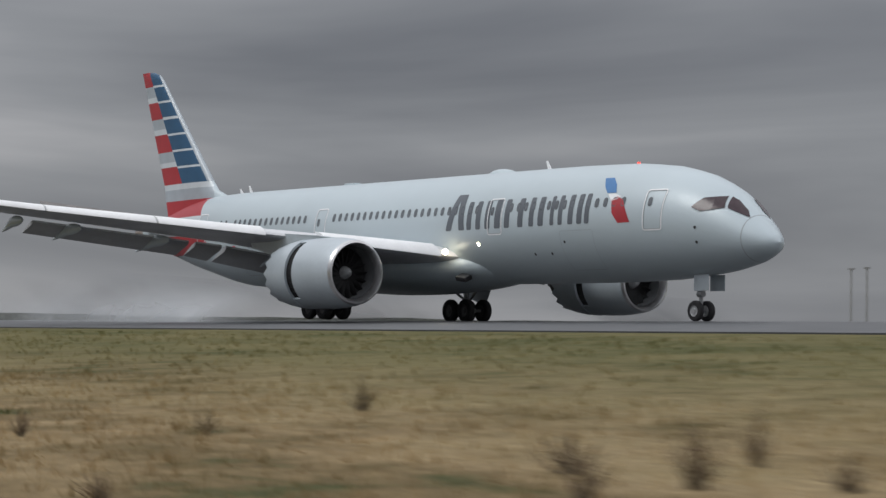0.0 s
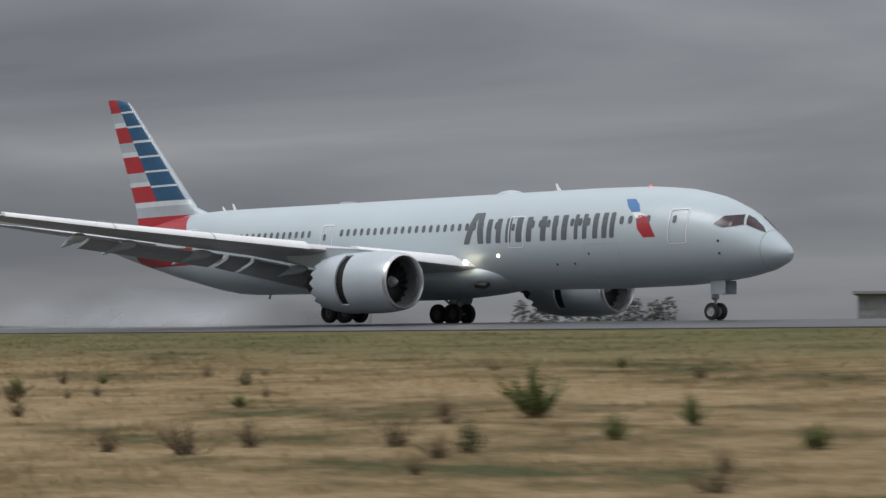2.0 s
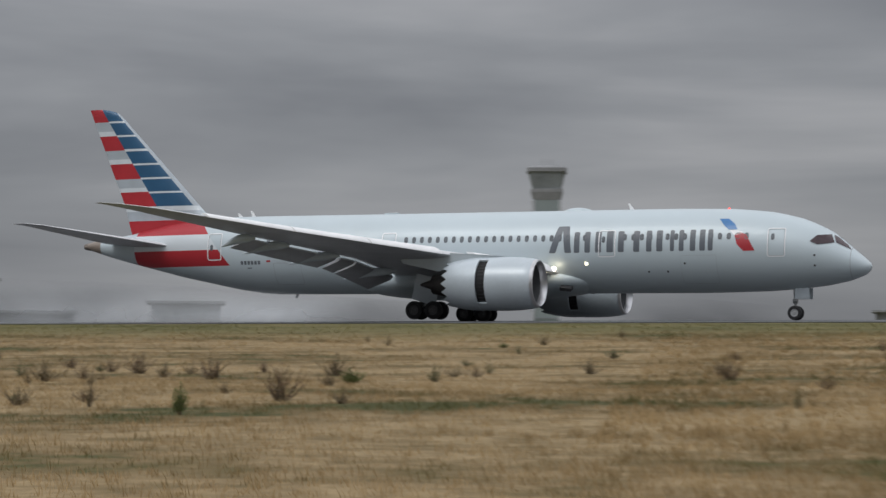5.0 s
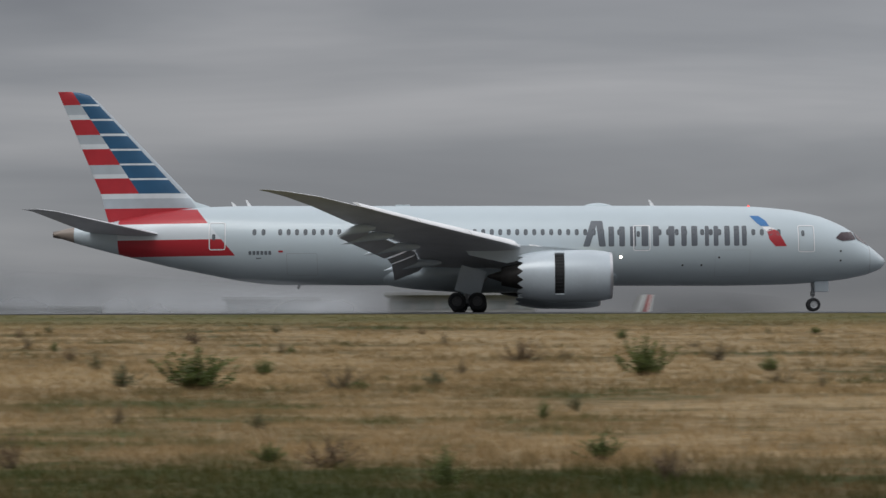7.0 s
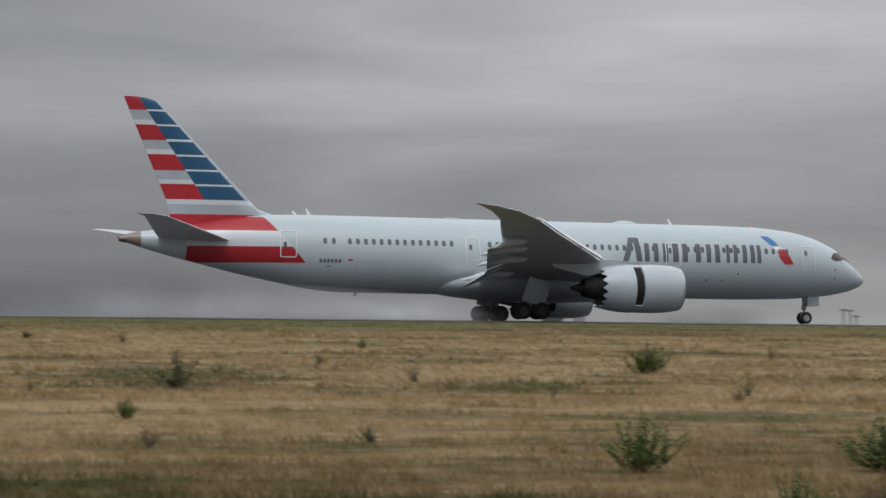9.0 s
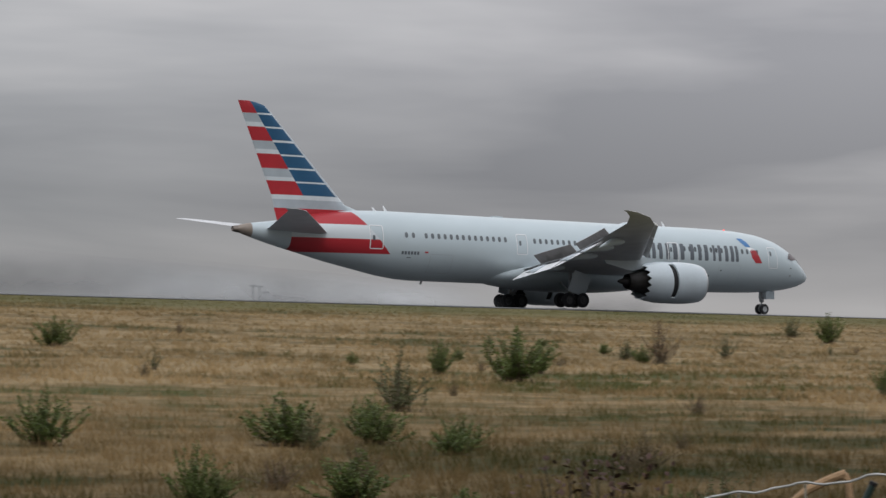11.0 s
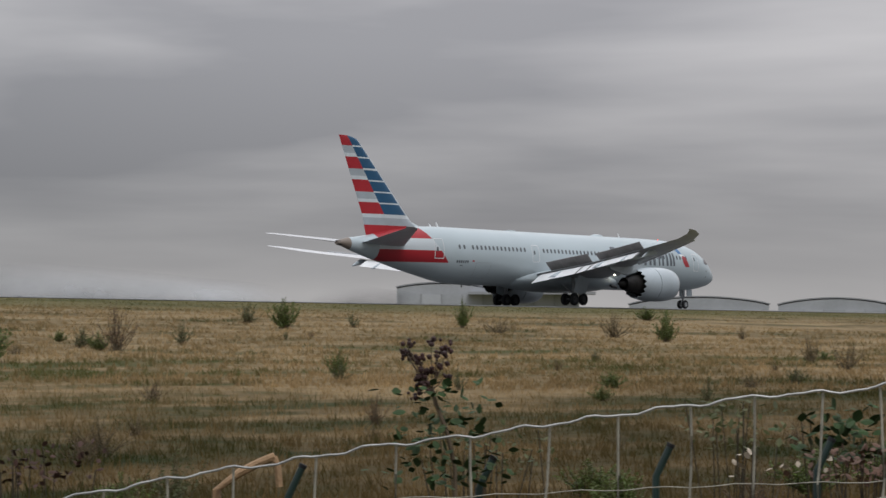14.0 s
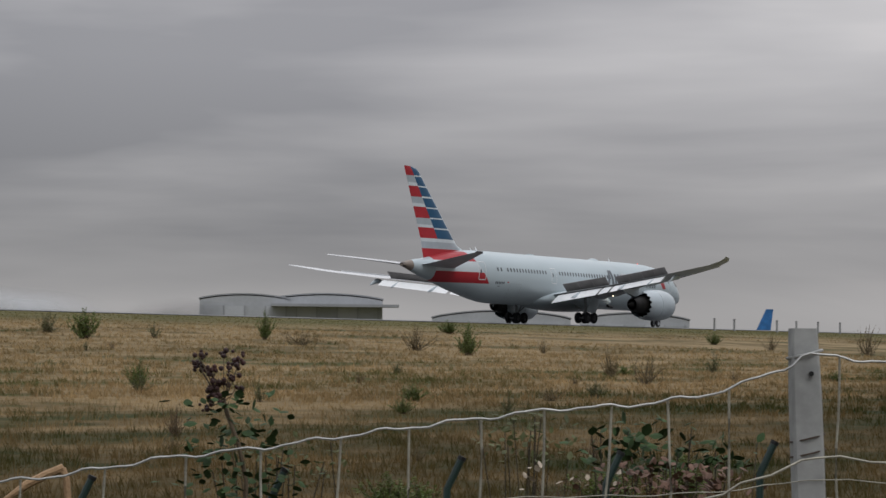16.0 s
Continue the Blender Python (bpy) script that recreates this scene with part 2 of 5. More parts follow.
# ---- building helpers ----
def mesh_of(name, bm, mats, smooth=True):
    me = bpy.data.meshes.new(name)
    bm.normal_update()
    bm.to_mesh(me)
    bm.free()
    for m in (mats if isinstance(mats, (list, tuple)) else [mats]):
        me.materials.append(m)
    if smooth:
        me.polygons.foreach_set("use_smooth", [True] * len(me.polygons))
        me.set_sharp_from_angle(angle=radians(40))
    return me


def part(name, bm, mats, parent=None, label="", smooth=True):
    ob = new(name, mesh_of(name, bm, mats, smooth))
    ob.parent = parent
    return tagged(ob, label) if label else ob


def loft(rings, close=True, cap=True, bm=None):
    """Skin over rings of points (all of one length)."""
    bm = bm or bmesh.new()
    vs = [[bm.verts.new(p) for p in r] for r in rings]
    k = len(rings[0])
    for a, b in zip(vs, vs[1:]):
        for i in range(k if close else k - 1):
            j = (i + 1) % k
            bm.faces.new((a[i], a[j], b[j], b[i]))
    if cap:
        bm.faces.new(vs[0][::-1]), bm.faces.new(vs[-1])
    bmesh.ops.recalc_face_normals(bm, faces=bm.faces)
    return bm


def lathe(profile, steps=48, y=0.0, z=0.0, cap=False, bm=None):
    """Turn (x, r) pairs round an axis along x."""
    rings = [[(x, y + r * math.cos(2 * math.pi * i / steps), z + r * math.sin(2 * math.pi * i / steps)) for i in range(steps)] for x, r in profile]
    return loft(rings, True, cap, bm)


def rod(a, b, r, r2=None, steps=12, bm=None):
    """A round bar from a to b."""
    a, b = Vector(a), Vector(b)
    q = (b - a).to_track_quat("Z", "Y")
    rings = [[c + q @ Vector((s * math.cos(2 * math.pi * i / steps), s * math.sin(2 * math.pi * i / steps), 0)) for i in range(steps)] for c, s in ((a, r), (b, r2 or r))]
    return loft(rings, True, True, bm)


def box(c, s, bm=None, rot=None, bevel=0.0):
    bm2 = bmesh.new()
    bmesh.ops.create_cube(bm2, size=1.0, matrix=Matrix.Translation(c) @ (rot or Matrix()) @ Matrix.Diagonal((*s, 1)))
    if bevel:
        bmesh.ops.bevel(bm2, geom=bm2.edges[:], offset=bevel, segments=2, affect="EDGES", profile=0.5)
    if bm is None:
        return bm2
    me = bpy.data.meshes.new("tmp")
    bm2.to_mesh(me)
    bm2.free()
    bm.from_mesh(me)
    bpy.data.meshes.remove(me)
    return bm


# ---- the airliner: nose at x = 0, tail at x = -62.8, wheels on z = 0 ----
TOP = [(0, 3.7), (-0.12, 3.98), (-0.35, 4.2), (-0.64, 4.45), (-1.47, 5.16), (-2.31, 5.89), (-3.15, 6.45), (-4.84, 7.19), (-6.96, 7.68), (-9.76, 7.95), (-14, 8.05), (-37, 8.18), (-48.4, 8.26),
       (-52, 8.16), (-55, 7.8), (-58.7, 7.02), (-61.96, 6.63), (-62.8, 6.3)]
BOT = [(0, 3.7), (-0.12, 3.42), (-0.44, 3.13), (-1.51, 2.73), (-3.21, 2.38), (-4.91, 2.22), (-7, 2.06), (-11.3, 1.98), (-30, 2.1), (-46.3, 2.24), (-48.84, 2.59), (-51, 3.04), (-54, 3.65), (-56.1, 4.18), (-58.3, 4.71),
       (-60.45, 5.28), (-62.8, 6.02)]
HALF = [(0, 0.02), (-0.12, 0.35), (-0.4, 0.68), (-1, 1.12), (-2, 1.6), (-3, 1.95), (-4, 2.2), (-6, 2.55), (-8, 2.75), (-10, 2.86), (-12, 2.885), (-44, 2.885), (-48, 2.62), (-52, 2.1), (-56, 1.45), (-60, 0.75), (-62.8, 0.25)]


def curve(tab, x):
    xs, ys = [-a for a, _ in tab], [b for _, b in tab]
    return float(np.interp(-x, xs, ys))


def smooth_curve(tab, x):
    return sum(curve(tab, min(0.0, x + d)) for d in (-0.5, -0.25, 0, 0.25, 0.5)) / 5 if -61.5 < x < -3 else curve(tab, x)


def hull(x):
    t, b, h = smooth_curve(TOP, x), smooth_curve(BOT, x), smooth_curve(HALF, x)
    return t, b, h


def side(x, z, off=0.0, sign=-1):
    """The hull's side at length x and height z, off metres proud of it."""
    t, b, h = hull(x)
    s = max(-0.97, min(0.97, (z - (t + b) / 2) / ((t - b) / 2)))
    c = math.sqrt(1 - s * s)
    return Vector((x, sign * (h * c + off * c), z + off * s))


def hull_patch(outline, off=0.012, cell=0.3, sign=-1):
    """A thin sheet laid on the hull over an outline of (x, z) corners."""
    bm = bmesh.new()
    f = bm.faces.new([bm.verts.new((x, 0, z)) for x, z in outline])
    bmesh.ops.triangulate(bm, faces=[f])
    for _ in range(6):
        long = [e for e in bm.edges if e.calc_length() > cell]
        if not long:
            break
        bmesh.ops.subdivide_edges(bm, edges=long, cuts=1)
        bmesh.ops.triangulate(bm, faces=[f for f in bm.faces if len(f.verts) > 3])
    for v in bm.verts:
        v.co = side(v.co.x, v.co.z, off, sign)
    bmesh.ops.recalc_face_normals(bm, faces=bm.faces)
    for f in bm.faces:
        if f.normal.y * sign < 0:
            f.normal_flip()
    return bm


def rounded(x0, z0, x1, z1, r, lean=0.0, k=4):
    """A rounded rectangle as (x, z) corners."""
    pts = []
    for cx, cz, a0 in ((x1 - r, z1 - r, 0), (x0 + r, z1 - r, 90), (x0 + r, z0 + r, 180), (x1 - r, z0 + r, 270)):
        for i in range(k):
            a = radians(a0 + 90 * i / (k - 1))
            z = cz + r * math.sin(a)
            pts.append((cx + r * math.cos(a) + lean * (z - z0), z))
    return pts


def hull_band(outline, width=0.07, off=0.014, sign=-1):
    """A narrow raised line that follows a closed outline on the hull."""
    fine = []
    for a, b in zip(outline, outline[1:] + outline[:1]):
        k = max(1, int(math.dist(a, b) / 0.15))
        fine += [(a[0] + (b[0] - a[0]) * i / k, a[1] + (b[1] - a[1]) * i / k) for i in range(k)]
    outline = [p for i, p in enumerate(fine) if math.dist(p, fine[i - 1]) > 1e-4]
    bm = bmesh.new()
    c = Vector((sum(p[0] for p in outline) / len(outline), sum(p[1] for p in outline) / len(outline)))
    ring = []
    n = len(outline)
    for i in range(n):
        p0, p, p1 = Vector(outline[i - 1]), Vector(outline[i]), Vector(outline[(i + 1) % n])
        t = (p1 - p0).normalized()
        nn = Vector((-t.y, t.x))
        if nn.dot(p - c) < 0:
            nn.negate()
        q = p - nn * width
        ring.append((bm.verts.new(side(p.x, p.y, off, sign)), bm.verts.new(side(q.x, q.y, off, sign))))
    for a, b in zip(ring, ring[1:] + ring[:1]):
        bm.faces.new((a[0], b[0], b[1], a[1]))
    bmesh.ops.recalc_face_normals(bm, faces=bm.faces)
    for f in bm.faces:
        if f.normal.y * sign < 0:
            f.normal_flip()
    return bm


def foil(stations, n=14):
    """A wing skin over stations (y, le_x, te_x, z_le, z_te, thickness share)."""
    rings = []
    for y, le, te, zl, zt, th in stations:
        up, lo = [], []
        for i in range(n + 1):
            s = (1 - math.cos(math.pi * i / n)) / 2
            t = 5 * th * (0.2969 * math.sqrt(s) - 0.126 * s - 0.3516 * s * s + 0.2843 * s ** 3 - 0.1015 * s ** 4) * (le - te)
            x, z = le + (te - le) * s, zl + (zt - zl) * s
            up.append((x, y, z + t)), lo.append((x, y, z - t * 0.55))
        rings.append(up + lo[-2:0:-1])
    return loft(rings)


# wing: span station, leading edge x, trailing edge x, height
WING = [(2.2, -22.0, -35.0, 3.45), (5, -24.1, -35.1, 3.85), (9.7, -27.3, -35.3, 4.45), (15, -30.85, -37.1, 5.05), (21, -34.9, -39.3, 5.75), (26.5, -38.55, -41.3, 6.45), (28.6, -40.6, -42.6, 6.84), (29.7, -42.6, -43.7, 7.1), (30.06, -43.9, -44.3, 7.2)]


def wing_at(y):
    ys = [w[0] for w in WING]
    return [float(np.interp(y, ys, [w[k] for w in WING])) for k in (1, 2, 3)]


def build_airliner():
    jet = new("airliner")
    jet.empty_display_size = 3
    tagged(jet, "silver twin-engine airliner with striped tail rolling on the runway", "airliner", kind="thing")

    # hull
    xs = [0, -0.03, -0.12, -0.25, -0.4, -0.64, -1, -1.47, -2, -2.5, -3.15, -4, -4.84, -6, -7, -8.4, -9.8, -12, -14] + [-14 - 1.5 * i for i in range(1, 23)] + [-48 - 0.75 * i for i in range(1, 20)] + [-62.4, -62.8]
    rings = []
    for x in xs:
        t, b, h = hull(x)
        rings.append([(x, h * math.cos(2 * math.pi * i / 64), (t + b) / 2 + (t - b) / 2 * math.sin(2 * math.pi * i / 64)) for i in range(64)])
    hullo = part("fuselage", loft(rings), M["fuselage"], jet, "silver fuselage with red and white tail bands")
    # belly fairing
    rings = []
    for k in range(25):
        s = k / 24
        x = -19.0 - 19.6 * s
        w = math.sin(math.pi * min(1, max(0, s))) ** 0.40
        up = 1.2 + 0.65 * min(1.0, max(0.0, (s - 0.35) * 4))
        rings.append([(x, (0.6 + 2.62 * w) * math.cos(a), 3.05 - 0.05 * w + (0.25 + (up if math.sin(a) > 0 else 1.2) * w) * math.sin(a)) for a in [2 * math.pi * i / 40 for i in range(40)]])
    part("belly_fairing", loft(rings), M["silver"], jet)
    # fin and dorsal fillet
    fin = [(6.6, -50.4, -58.5), (7.9, -50.6, -58.9), (8.25, -51.0, -58.98), (8.6, -52.06, -59.06), (9.14, -52.58, -59.2), (12.8, -56.1, -60.75), (16.44, -59.62, -62.28), (16.75, -60.05, -62.4), (16.97, -60.8, -62.5), (17.06, -61.5, -62.52)]
    rings = []
    for z, le, te in fin:
        up, lo = [], []
        for i in range(15):
            s = (1 - math.cos(math.pi * i / 14)) / 2
            th = 0.115 if z > 8.5 else 0.10
            t = 5 * th * (0.2969 * math.sqrt(s) - 0.126 * s - 0.3516 * s * s + 0.2843 * s ** 3 - 0.1015 * s ** 4) * (le - te)
            if z > 16.9:
                t *= 0.6
            up.append((le + (te - le) * s, t, z)), lo.append((le + (te - le) * s, -t, z))
        rings.append(up + lo[-2:0:-1])
    part("tail_fin", loft(rings), M["fin"], jet, "striped red, silver and blue tail fin")
    # tailplane
    for sg, nm in ((-1, "tailplane"), (1, "tailplane")):
        st = [(0.6, -53.9, -59.9, 5.95, 6.25, 0.10), (1.6, -54.6, -60.2, 6.05, 6.3, 0.10), (9.4, -60.9, -62.6, 7.3, 7.3, 0.09), (10.1, -62.1, -63.3, 7.42, 7.42, 0.07)]
        tb = foil([(sg * y, *r) for y, *r in st])
        # upward faces get the sky-brightened paint, all others the shaded grey
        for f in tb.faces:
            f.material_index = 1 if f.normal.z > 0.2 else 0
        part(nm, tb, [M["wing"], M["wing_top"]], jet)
    part("tail_cone", lathe([(-61.9, 0.37), (-62.5, 0.30), (-62.86, 0.22), (-62.7, 0.16), (-62.2, 0.14)], 24, 0, 6.17), M["exhaust"], jet, "scorched bare metal tail cone")

    # cabin windows, doors and lettering on both sides
    for sg in (-1, 1):
        wx = [-47.3, -46.62] + [-45.36 - 0.0 + 0.632 * i for i in range(14)] + [-34.0 + 0.632 * i for i in range(23)] + [-17.1 + 0.632 * i for i in range(15)]
        wx = [x for x in wx if not (-19.2 < x < -17.6)]
        for x in wx:
            c = 6.1 - 0.0065 * (x + 47)
            part("cabin_window", hull_patch(rounded(x - 0.15, c - 0.24, x + 0.15, c + 0.24, 0.13, 0, 3), 0.012, 0.6, sg), M["pane"], hullo)
        for x0, x1, z0, z1 in ((-6.82, -5.57, 4.37, 6.39), (-19.06, -17.8, 4.52, 6.45), (-35.96, -34.8, 4.75, 6.6), (-50.76, -49.49, 4.8, 6.88)):
            d = part("cabin_door", hull_band(rounded(x0, z0, x1, z1, 0.16), 0.06, 0.016, sg), M["seam"], hullo, "white-edged cabin door outline")
            part("door_gap", hull_band(rounded(x0 + 0.06, z0 + 0.06, x1 - 0.06, z1 - 0.06, 0.12), 0.03, 0.015, sg), M["gap"], d)
            part("door_window", hull_patch(rounded(x0 + 0.25, 5.55, x0 + 0.5, 6.0, 0.1, 0, 3), 0.014, 0.6, sg), M["pane"], d)
        # the airline's word as plain upright bars in slate grey
        base, mid, cap = 4.86, 6.36, 6.8
        for x0, x1, z1, lean in ((-22.8, -22.3, cap, 0.32), (-21.6, -21.1, cap, -0.12), (-20.9, -20.48, mid, 0), (-20.1, -19.68, mid, 0), (-19.3, -18.85, mid, 0), (-18.45, -17.95, mid, 0), (-17.6, -17.15, mid, 0),
                                 (-16.45, -16.0, mid, 0), (-15.5, -15.1, mid, 0), (-14.75, -14.3, mid, 0), (-13.75, -13.45, mid, 0), (-13.1, -12.75, mid, 0), (-12.3, -11.9, mid, 0), (-11.6, -11.2, mid, 0), (-11.0, -10.65, mid, 0)):
            part("lettering_bar", hull_patch(rounded(x0, base, x1, z1, 0.06, lean, 2), 0.008, 0.35, sg), M["letters"], hullo)
        part("blue_emblem", hull_patch([(-10.36, 7.13), (-9.69, 7.12), (-9.2, 6.75), (-8.94, 6.32), (-9.57, 6.32), (-9.9, 6.6)], 0.009, 0.3, sg), M["blue"], hullo)
        part("white_emblem", hull_patch([(-9.5, 6.28), (-8.98, 6.28), (-8.5, 6.12), (-8.78, 6.0), (-9.12, 5.9)], 0.009, 0.3, sg), M["seam"], hullo)
        part("red_emblem", hull_patch([(-9.12, 5.95), (-8.75, 6.12), (-8.3, 5.95), (-8.15, 5.6), (-7.67, 4.82), (-8.5, 4.8), (-8.95, 5.3)], 0.009, 0.3, sg), M["red"], hullo)
        for i in range(6):
            part("registration_bar", hull_patch(rounded(-47.75 + 0.3 * i, 4.42, -47.54 + 0.3 * i, 4.70, 0.02, 0, 2), 0.008, 0.5, sg), M["letters"], hullo)
        part("registration_bar", hull_patch(rounded(-47.2, 4.12, -46.8, 4.20, 0.02, 0, 2), 0.008, 0.5, sg), M["letters"], hullo)
        part("small_flag", hull_patch(rounded(-45.5, 4.58, -45.15, 4.72, 0.02, 0, 2), 0.008, 0.5, sg), M["red"], hullo, "small red and blue flag")
        # cockpit panes
        part("cockpit_window", hull_patch([(-3.95, 5.42), (-3.5, 5.86), (-2.62, 5.92), (-2.36, 5.34), (-3.4, 5.2)], 0.035, 0.12, sg), M["cockpit"], hullo)
        part("cockpit_window", hull_patch([(-2.5, 5.9), (-2.24, 5.33), (-1.3, 4.86), (-1.6, 5.2), (-2.2, 5.72)], 0.035, 0.12, sg), M["cockpit"], hullo)
        for x, z in ((-12.7, 4.0), (-14.0, 3.45), (-15.4, 3.45), (-3.6, 4.45), (-3.6, 3.75)):
            part("static_port", hull_patch(rounded(x - 0.075, z - 0.075, x + 0.075, z + 0.075, 0.07, 0, 4), 0.01, 0.5, sg), M["dark"], hullo)
        part("wing_root_light", hull_patch(rounded(-20.08, 4.0, -19.9, 4.18, 0.085, 0, 4), 0.02, 0.5, sg), M["landing"], hullo)
    # radome joint and service panel lines
    rings = []
    for x, o in ((-1.285, 0.001), (-1.29, 0.006), (-1.315, 0.006), (-1.32, 0.001)):
        t, b, h = hull(x)
        rings.append([(x, (h + o) * math.cos(a), (t + b) / 2 + ((t - b) / 2 + o) * math.sin(a)) for a in [2 * math.pi * i / 64 for i in range(64)]])
    part("radome_joint", loft(rings, True, False), M["gap"], hullo)
    for sg in (-1, 1):
        part("cargo_door_line", hull_band(rounded(-13.0, 2.6, -10.4, 4.55, 0.1), 0.012, 0.008, sg), M["gap"], hullo)
        part("aft_cargo_line", hull_band(rounded(-44.9, 2.9, -42.6, 4.5, 0.1), 0.02, 0.008, sg), M["gap"], hullo)
    for x in (-33.0, -44.2, -24.2):
        part("drain_mast", box((x, 0, hull(x)[1] - 0.12), (0.2, 0.04, 0.36), None, pose(0, 0, 0, 0, 25, 0), 0.01), M["strut"], hullo)
    for sg in (-1, 1):
        part("ram_air_inlet", box((-21.6, sg * 2.5, 2.35), (0.9, 0.5, 0.28), None, pose(0, 0, 0, sg * -25, 6, 0), 0.05), M["dark"], hullo, "dark ram-air inlet in the belly fairing")
    # dome, blades
    rings = []
    for k in range(13):
        s = k / 12
        w = math.sin(math.pi * s) ** 0.6 if 0 < s < 1 else 0.02
        rings.append([(-20.3 - 2.5 * s, 0.55 * w * math.cos(a), 7.95 + 0.36 * w * max(-0.2, math.sin(a))) for a in [2 * math.pi * i / 20 for i in range(20)]])
    part("antenna_dome", loft(rings), M["silver"], jet)
    for x, h in ((-17.4, 0.5), (-49.0, 0.35), (-47.9, 0.5)):
        z = hull(x)[0] - 0.05
        part("blade_antenna", loft([[(x + 0.16, 0.02, z), (x - 0.16, 0.02, z), (x - 0.16, -0.02, z), (x + 0.16, -0.02, z)], [(x - 0.2, 0.012, z + h), (x - 0.34, 0.012, z + h), (x - 0.34, -0.012, z + h), (x - 0.2, -0.012, z + h)]]), M["seam"], jet)
    part("antenna_pad", box((-36.3, 0, 8.2), (1.1, 0.5, 0.12), bevel=0.04), M["silver"], jet)
    b = bmesh.new()
    bmesh.ops.create_uvsphere(b, u_segments=12, v_segments=8, radius=0.09, matrix=Matrix.Translation((-10.2, 0, 7.96)))
    part("beacon", b, M["beacon"], jet, "red anti-collision beacon")

    # wings with slats, flaps, spoilers, fairings, engines and gear
    for sg in (-1, 1):
        st = [(sg * y, le, te, z, z - 0.03, 0.115 if y < 12 else 0.085) for y, le, te, z in WING]
        wb = foil(st, 16)
        # top skin painted lighter for the sky it reflects, underside left grey
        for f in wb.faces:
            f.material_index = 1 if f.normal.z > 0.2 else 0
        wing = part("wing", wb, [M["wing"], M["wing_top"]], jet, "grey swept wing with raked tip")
        for y0, y1 in ((3.6, 8.6), (11.2, 15.9), (16.0, 20.8), (20.9, 26.2)):
            rings = []
            for y in (y0, (y0 + y1) / 2, y1):
                le, te, z = wing_at(y)
                c = 0.075 * (le - te) + 0.26
                rings.append([(le + c * dx, sg * y, z + c * dz) for dx, dz in ((-0.4, 0.50), (0.05, 0.46), (0.42, 0.30), (0.74, -0.02), (0.78, -0.14), (0.60, -0.14), (0.2, 0.05), (-0.3, 0.36))])
            part("slat", loft(rings), M["wing_white"], wing, "pale drooped leading-edge slat")
        for y0, y1, ch in ((3.3, 9.3, 2.2), (9.6, 11.0, 1.9), (11.4, 19.6, 1.7)):
            rings = []
            for y in (y0, y1):
                le, te, z = wing_at(y)
                c = ch if y == y0 else ch * 0.86
                x0, z0 = te + 0.25, z - 0.30
                ca, sa = math.cos(radians(24)), math.sin(radians(24))
                prof = [(0, 0.0), (-0.08, 0.10), (-0.4, 0.13), (-1, 0.0), (-0.5, -0.05), (-0.08, -0.08)]
                rings.append([(x0 + c * (px * ca + pz * sa), sg * y, z0 + c * (px * sa + pz * ca)) for px, pz in prof])
            fb = loft(rings)
            fb.normal_update()
            # flap undersides take the wing grey, their shadow painted in
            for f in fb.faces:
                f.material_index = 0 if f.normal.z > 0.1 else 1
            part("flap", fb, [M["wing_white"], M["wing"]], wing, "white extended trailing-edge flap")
        for y0, y1 in ((3.6, 5.58), (5.61, 7.58), (7.61, 9.55), (11.2, 13.3), (13.33, 15.4), (15.43, 17.4), (17.43, 19.3)):
            rings = []
            for y in (y0, y1):
                le, te, z = wing_at(y)
                c = 1.45 if y < 10 else 1.15
                x0, z0 = te + c * 1.05, z + 0.12
                ca, sa = math.cos(radians(42)), math.sin(radians(42))
                rings.append([(x0, sg * y, z0), (x0 - c * ca, sg * y, z0 + c * sa), (x0 - c * ca - 0.04, sg * y, z0 + c * sa - 0.05), (x0 - 0.03, sg * y, z0 - 0.06)])
            part("spoiler", loft(rings), M["spoiler"], wing, "raised dark spoiler panel")
        for y, L in ((6.4, 3.6), (13.2, 3.4), (17.8, 3.0), (20.8, 2.0)):
            le, te, z = wing_at(y)
            rings = []
            for k in range(11):
                s = k / 10
                w = math.sin(math.pi * min(1, 0.06 + 0.94 * s ** 0.8)) ** 0.8 * 0.22 + 0.012
                x = te + 1.9 - (L + 0.6) * s
                zz = z - 0.45 - 0.10 * s - 0.95 * max(0, s - 0.45) ** 1.2
                rings.append([(x, sg * y + w * 0.7 * math.cos(a), zz + w * 1.35 * math.sin(a)) for a in [2 * math.pi * i / 12 for i in range(12)]])
            part("flap_track_fairing", loft(rings), M["nacelle"], wing)
        le, te, z = wing_at(3.3)
        b = bmesh.new()
        bmesh.ops.create_uvsphere(b, u_segments=12, v_segments=8, radius=0.16, matrix=Matrix.Translation((le + 0.55, sg * 3.25, z + 0.12)))
        part("landing_light", b, M["landing"], wing, "bright landing light in the wing root")

        # engine
        ey, ez = sg * 9.75, 2.42
        eng = part("engine", lathe([(-22.35, 1.36), (-21.5, 1.40), (-21.15, 1.46), (-21.0, 1.54), (-21.03, 1.61), (-21.2, 1.68), (-21.6, 1.76), (-22.4, 1.84), (-23.3, 1.87), (-24.42, 1.86), (-24.45, 1.72)], 64, ey, ez), M["nacelle"], jet, "pale grey turbofan front cowl")
        part("intake_lip", lathe([(-21.5, 1.395), (-21.15, 1.455), (-20.985, 1.54), (-21.02, 1.625), (-21.2, 1.69)], 64, ey, ez), M["lip"], eng, "bare metal intake lip")
        part("cascade", lathe([(-24.2, 1.70), (-25.6, 1.68)], 48, ey, ez), M["black"], eng, "thrust-reverser cascade ring, black for its shaded recess")
        for a0, a1 in ((62, 118), (228, 312)):
            arc = [radians(a0 + (a1 - a0) * i / 10) for i in range(11)]
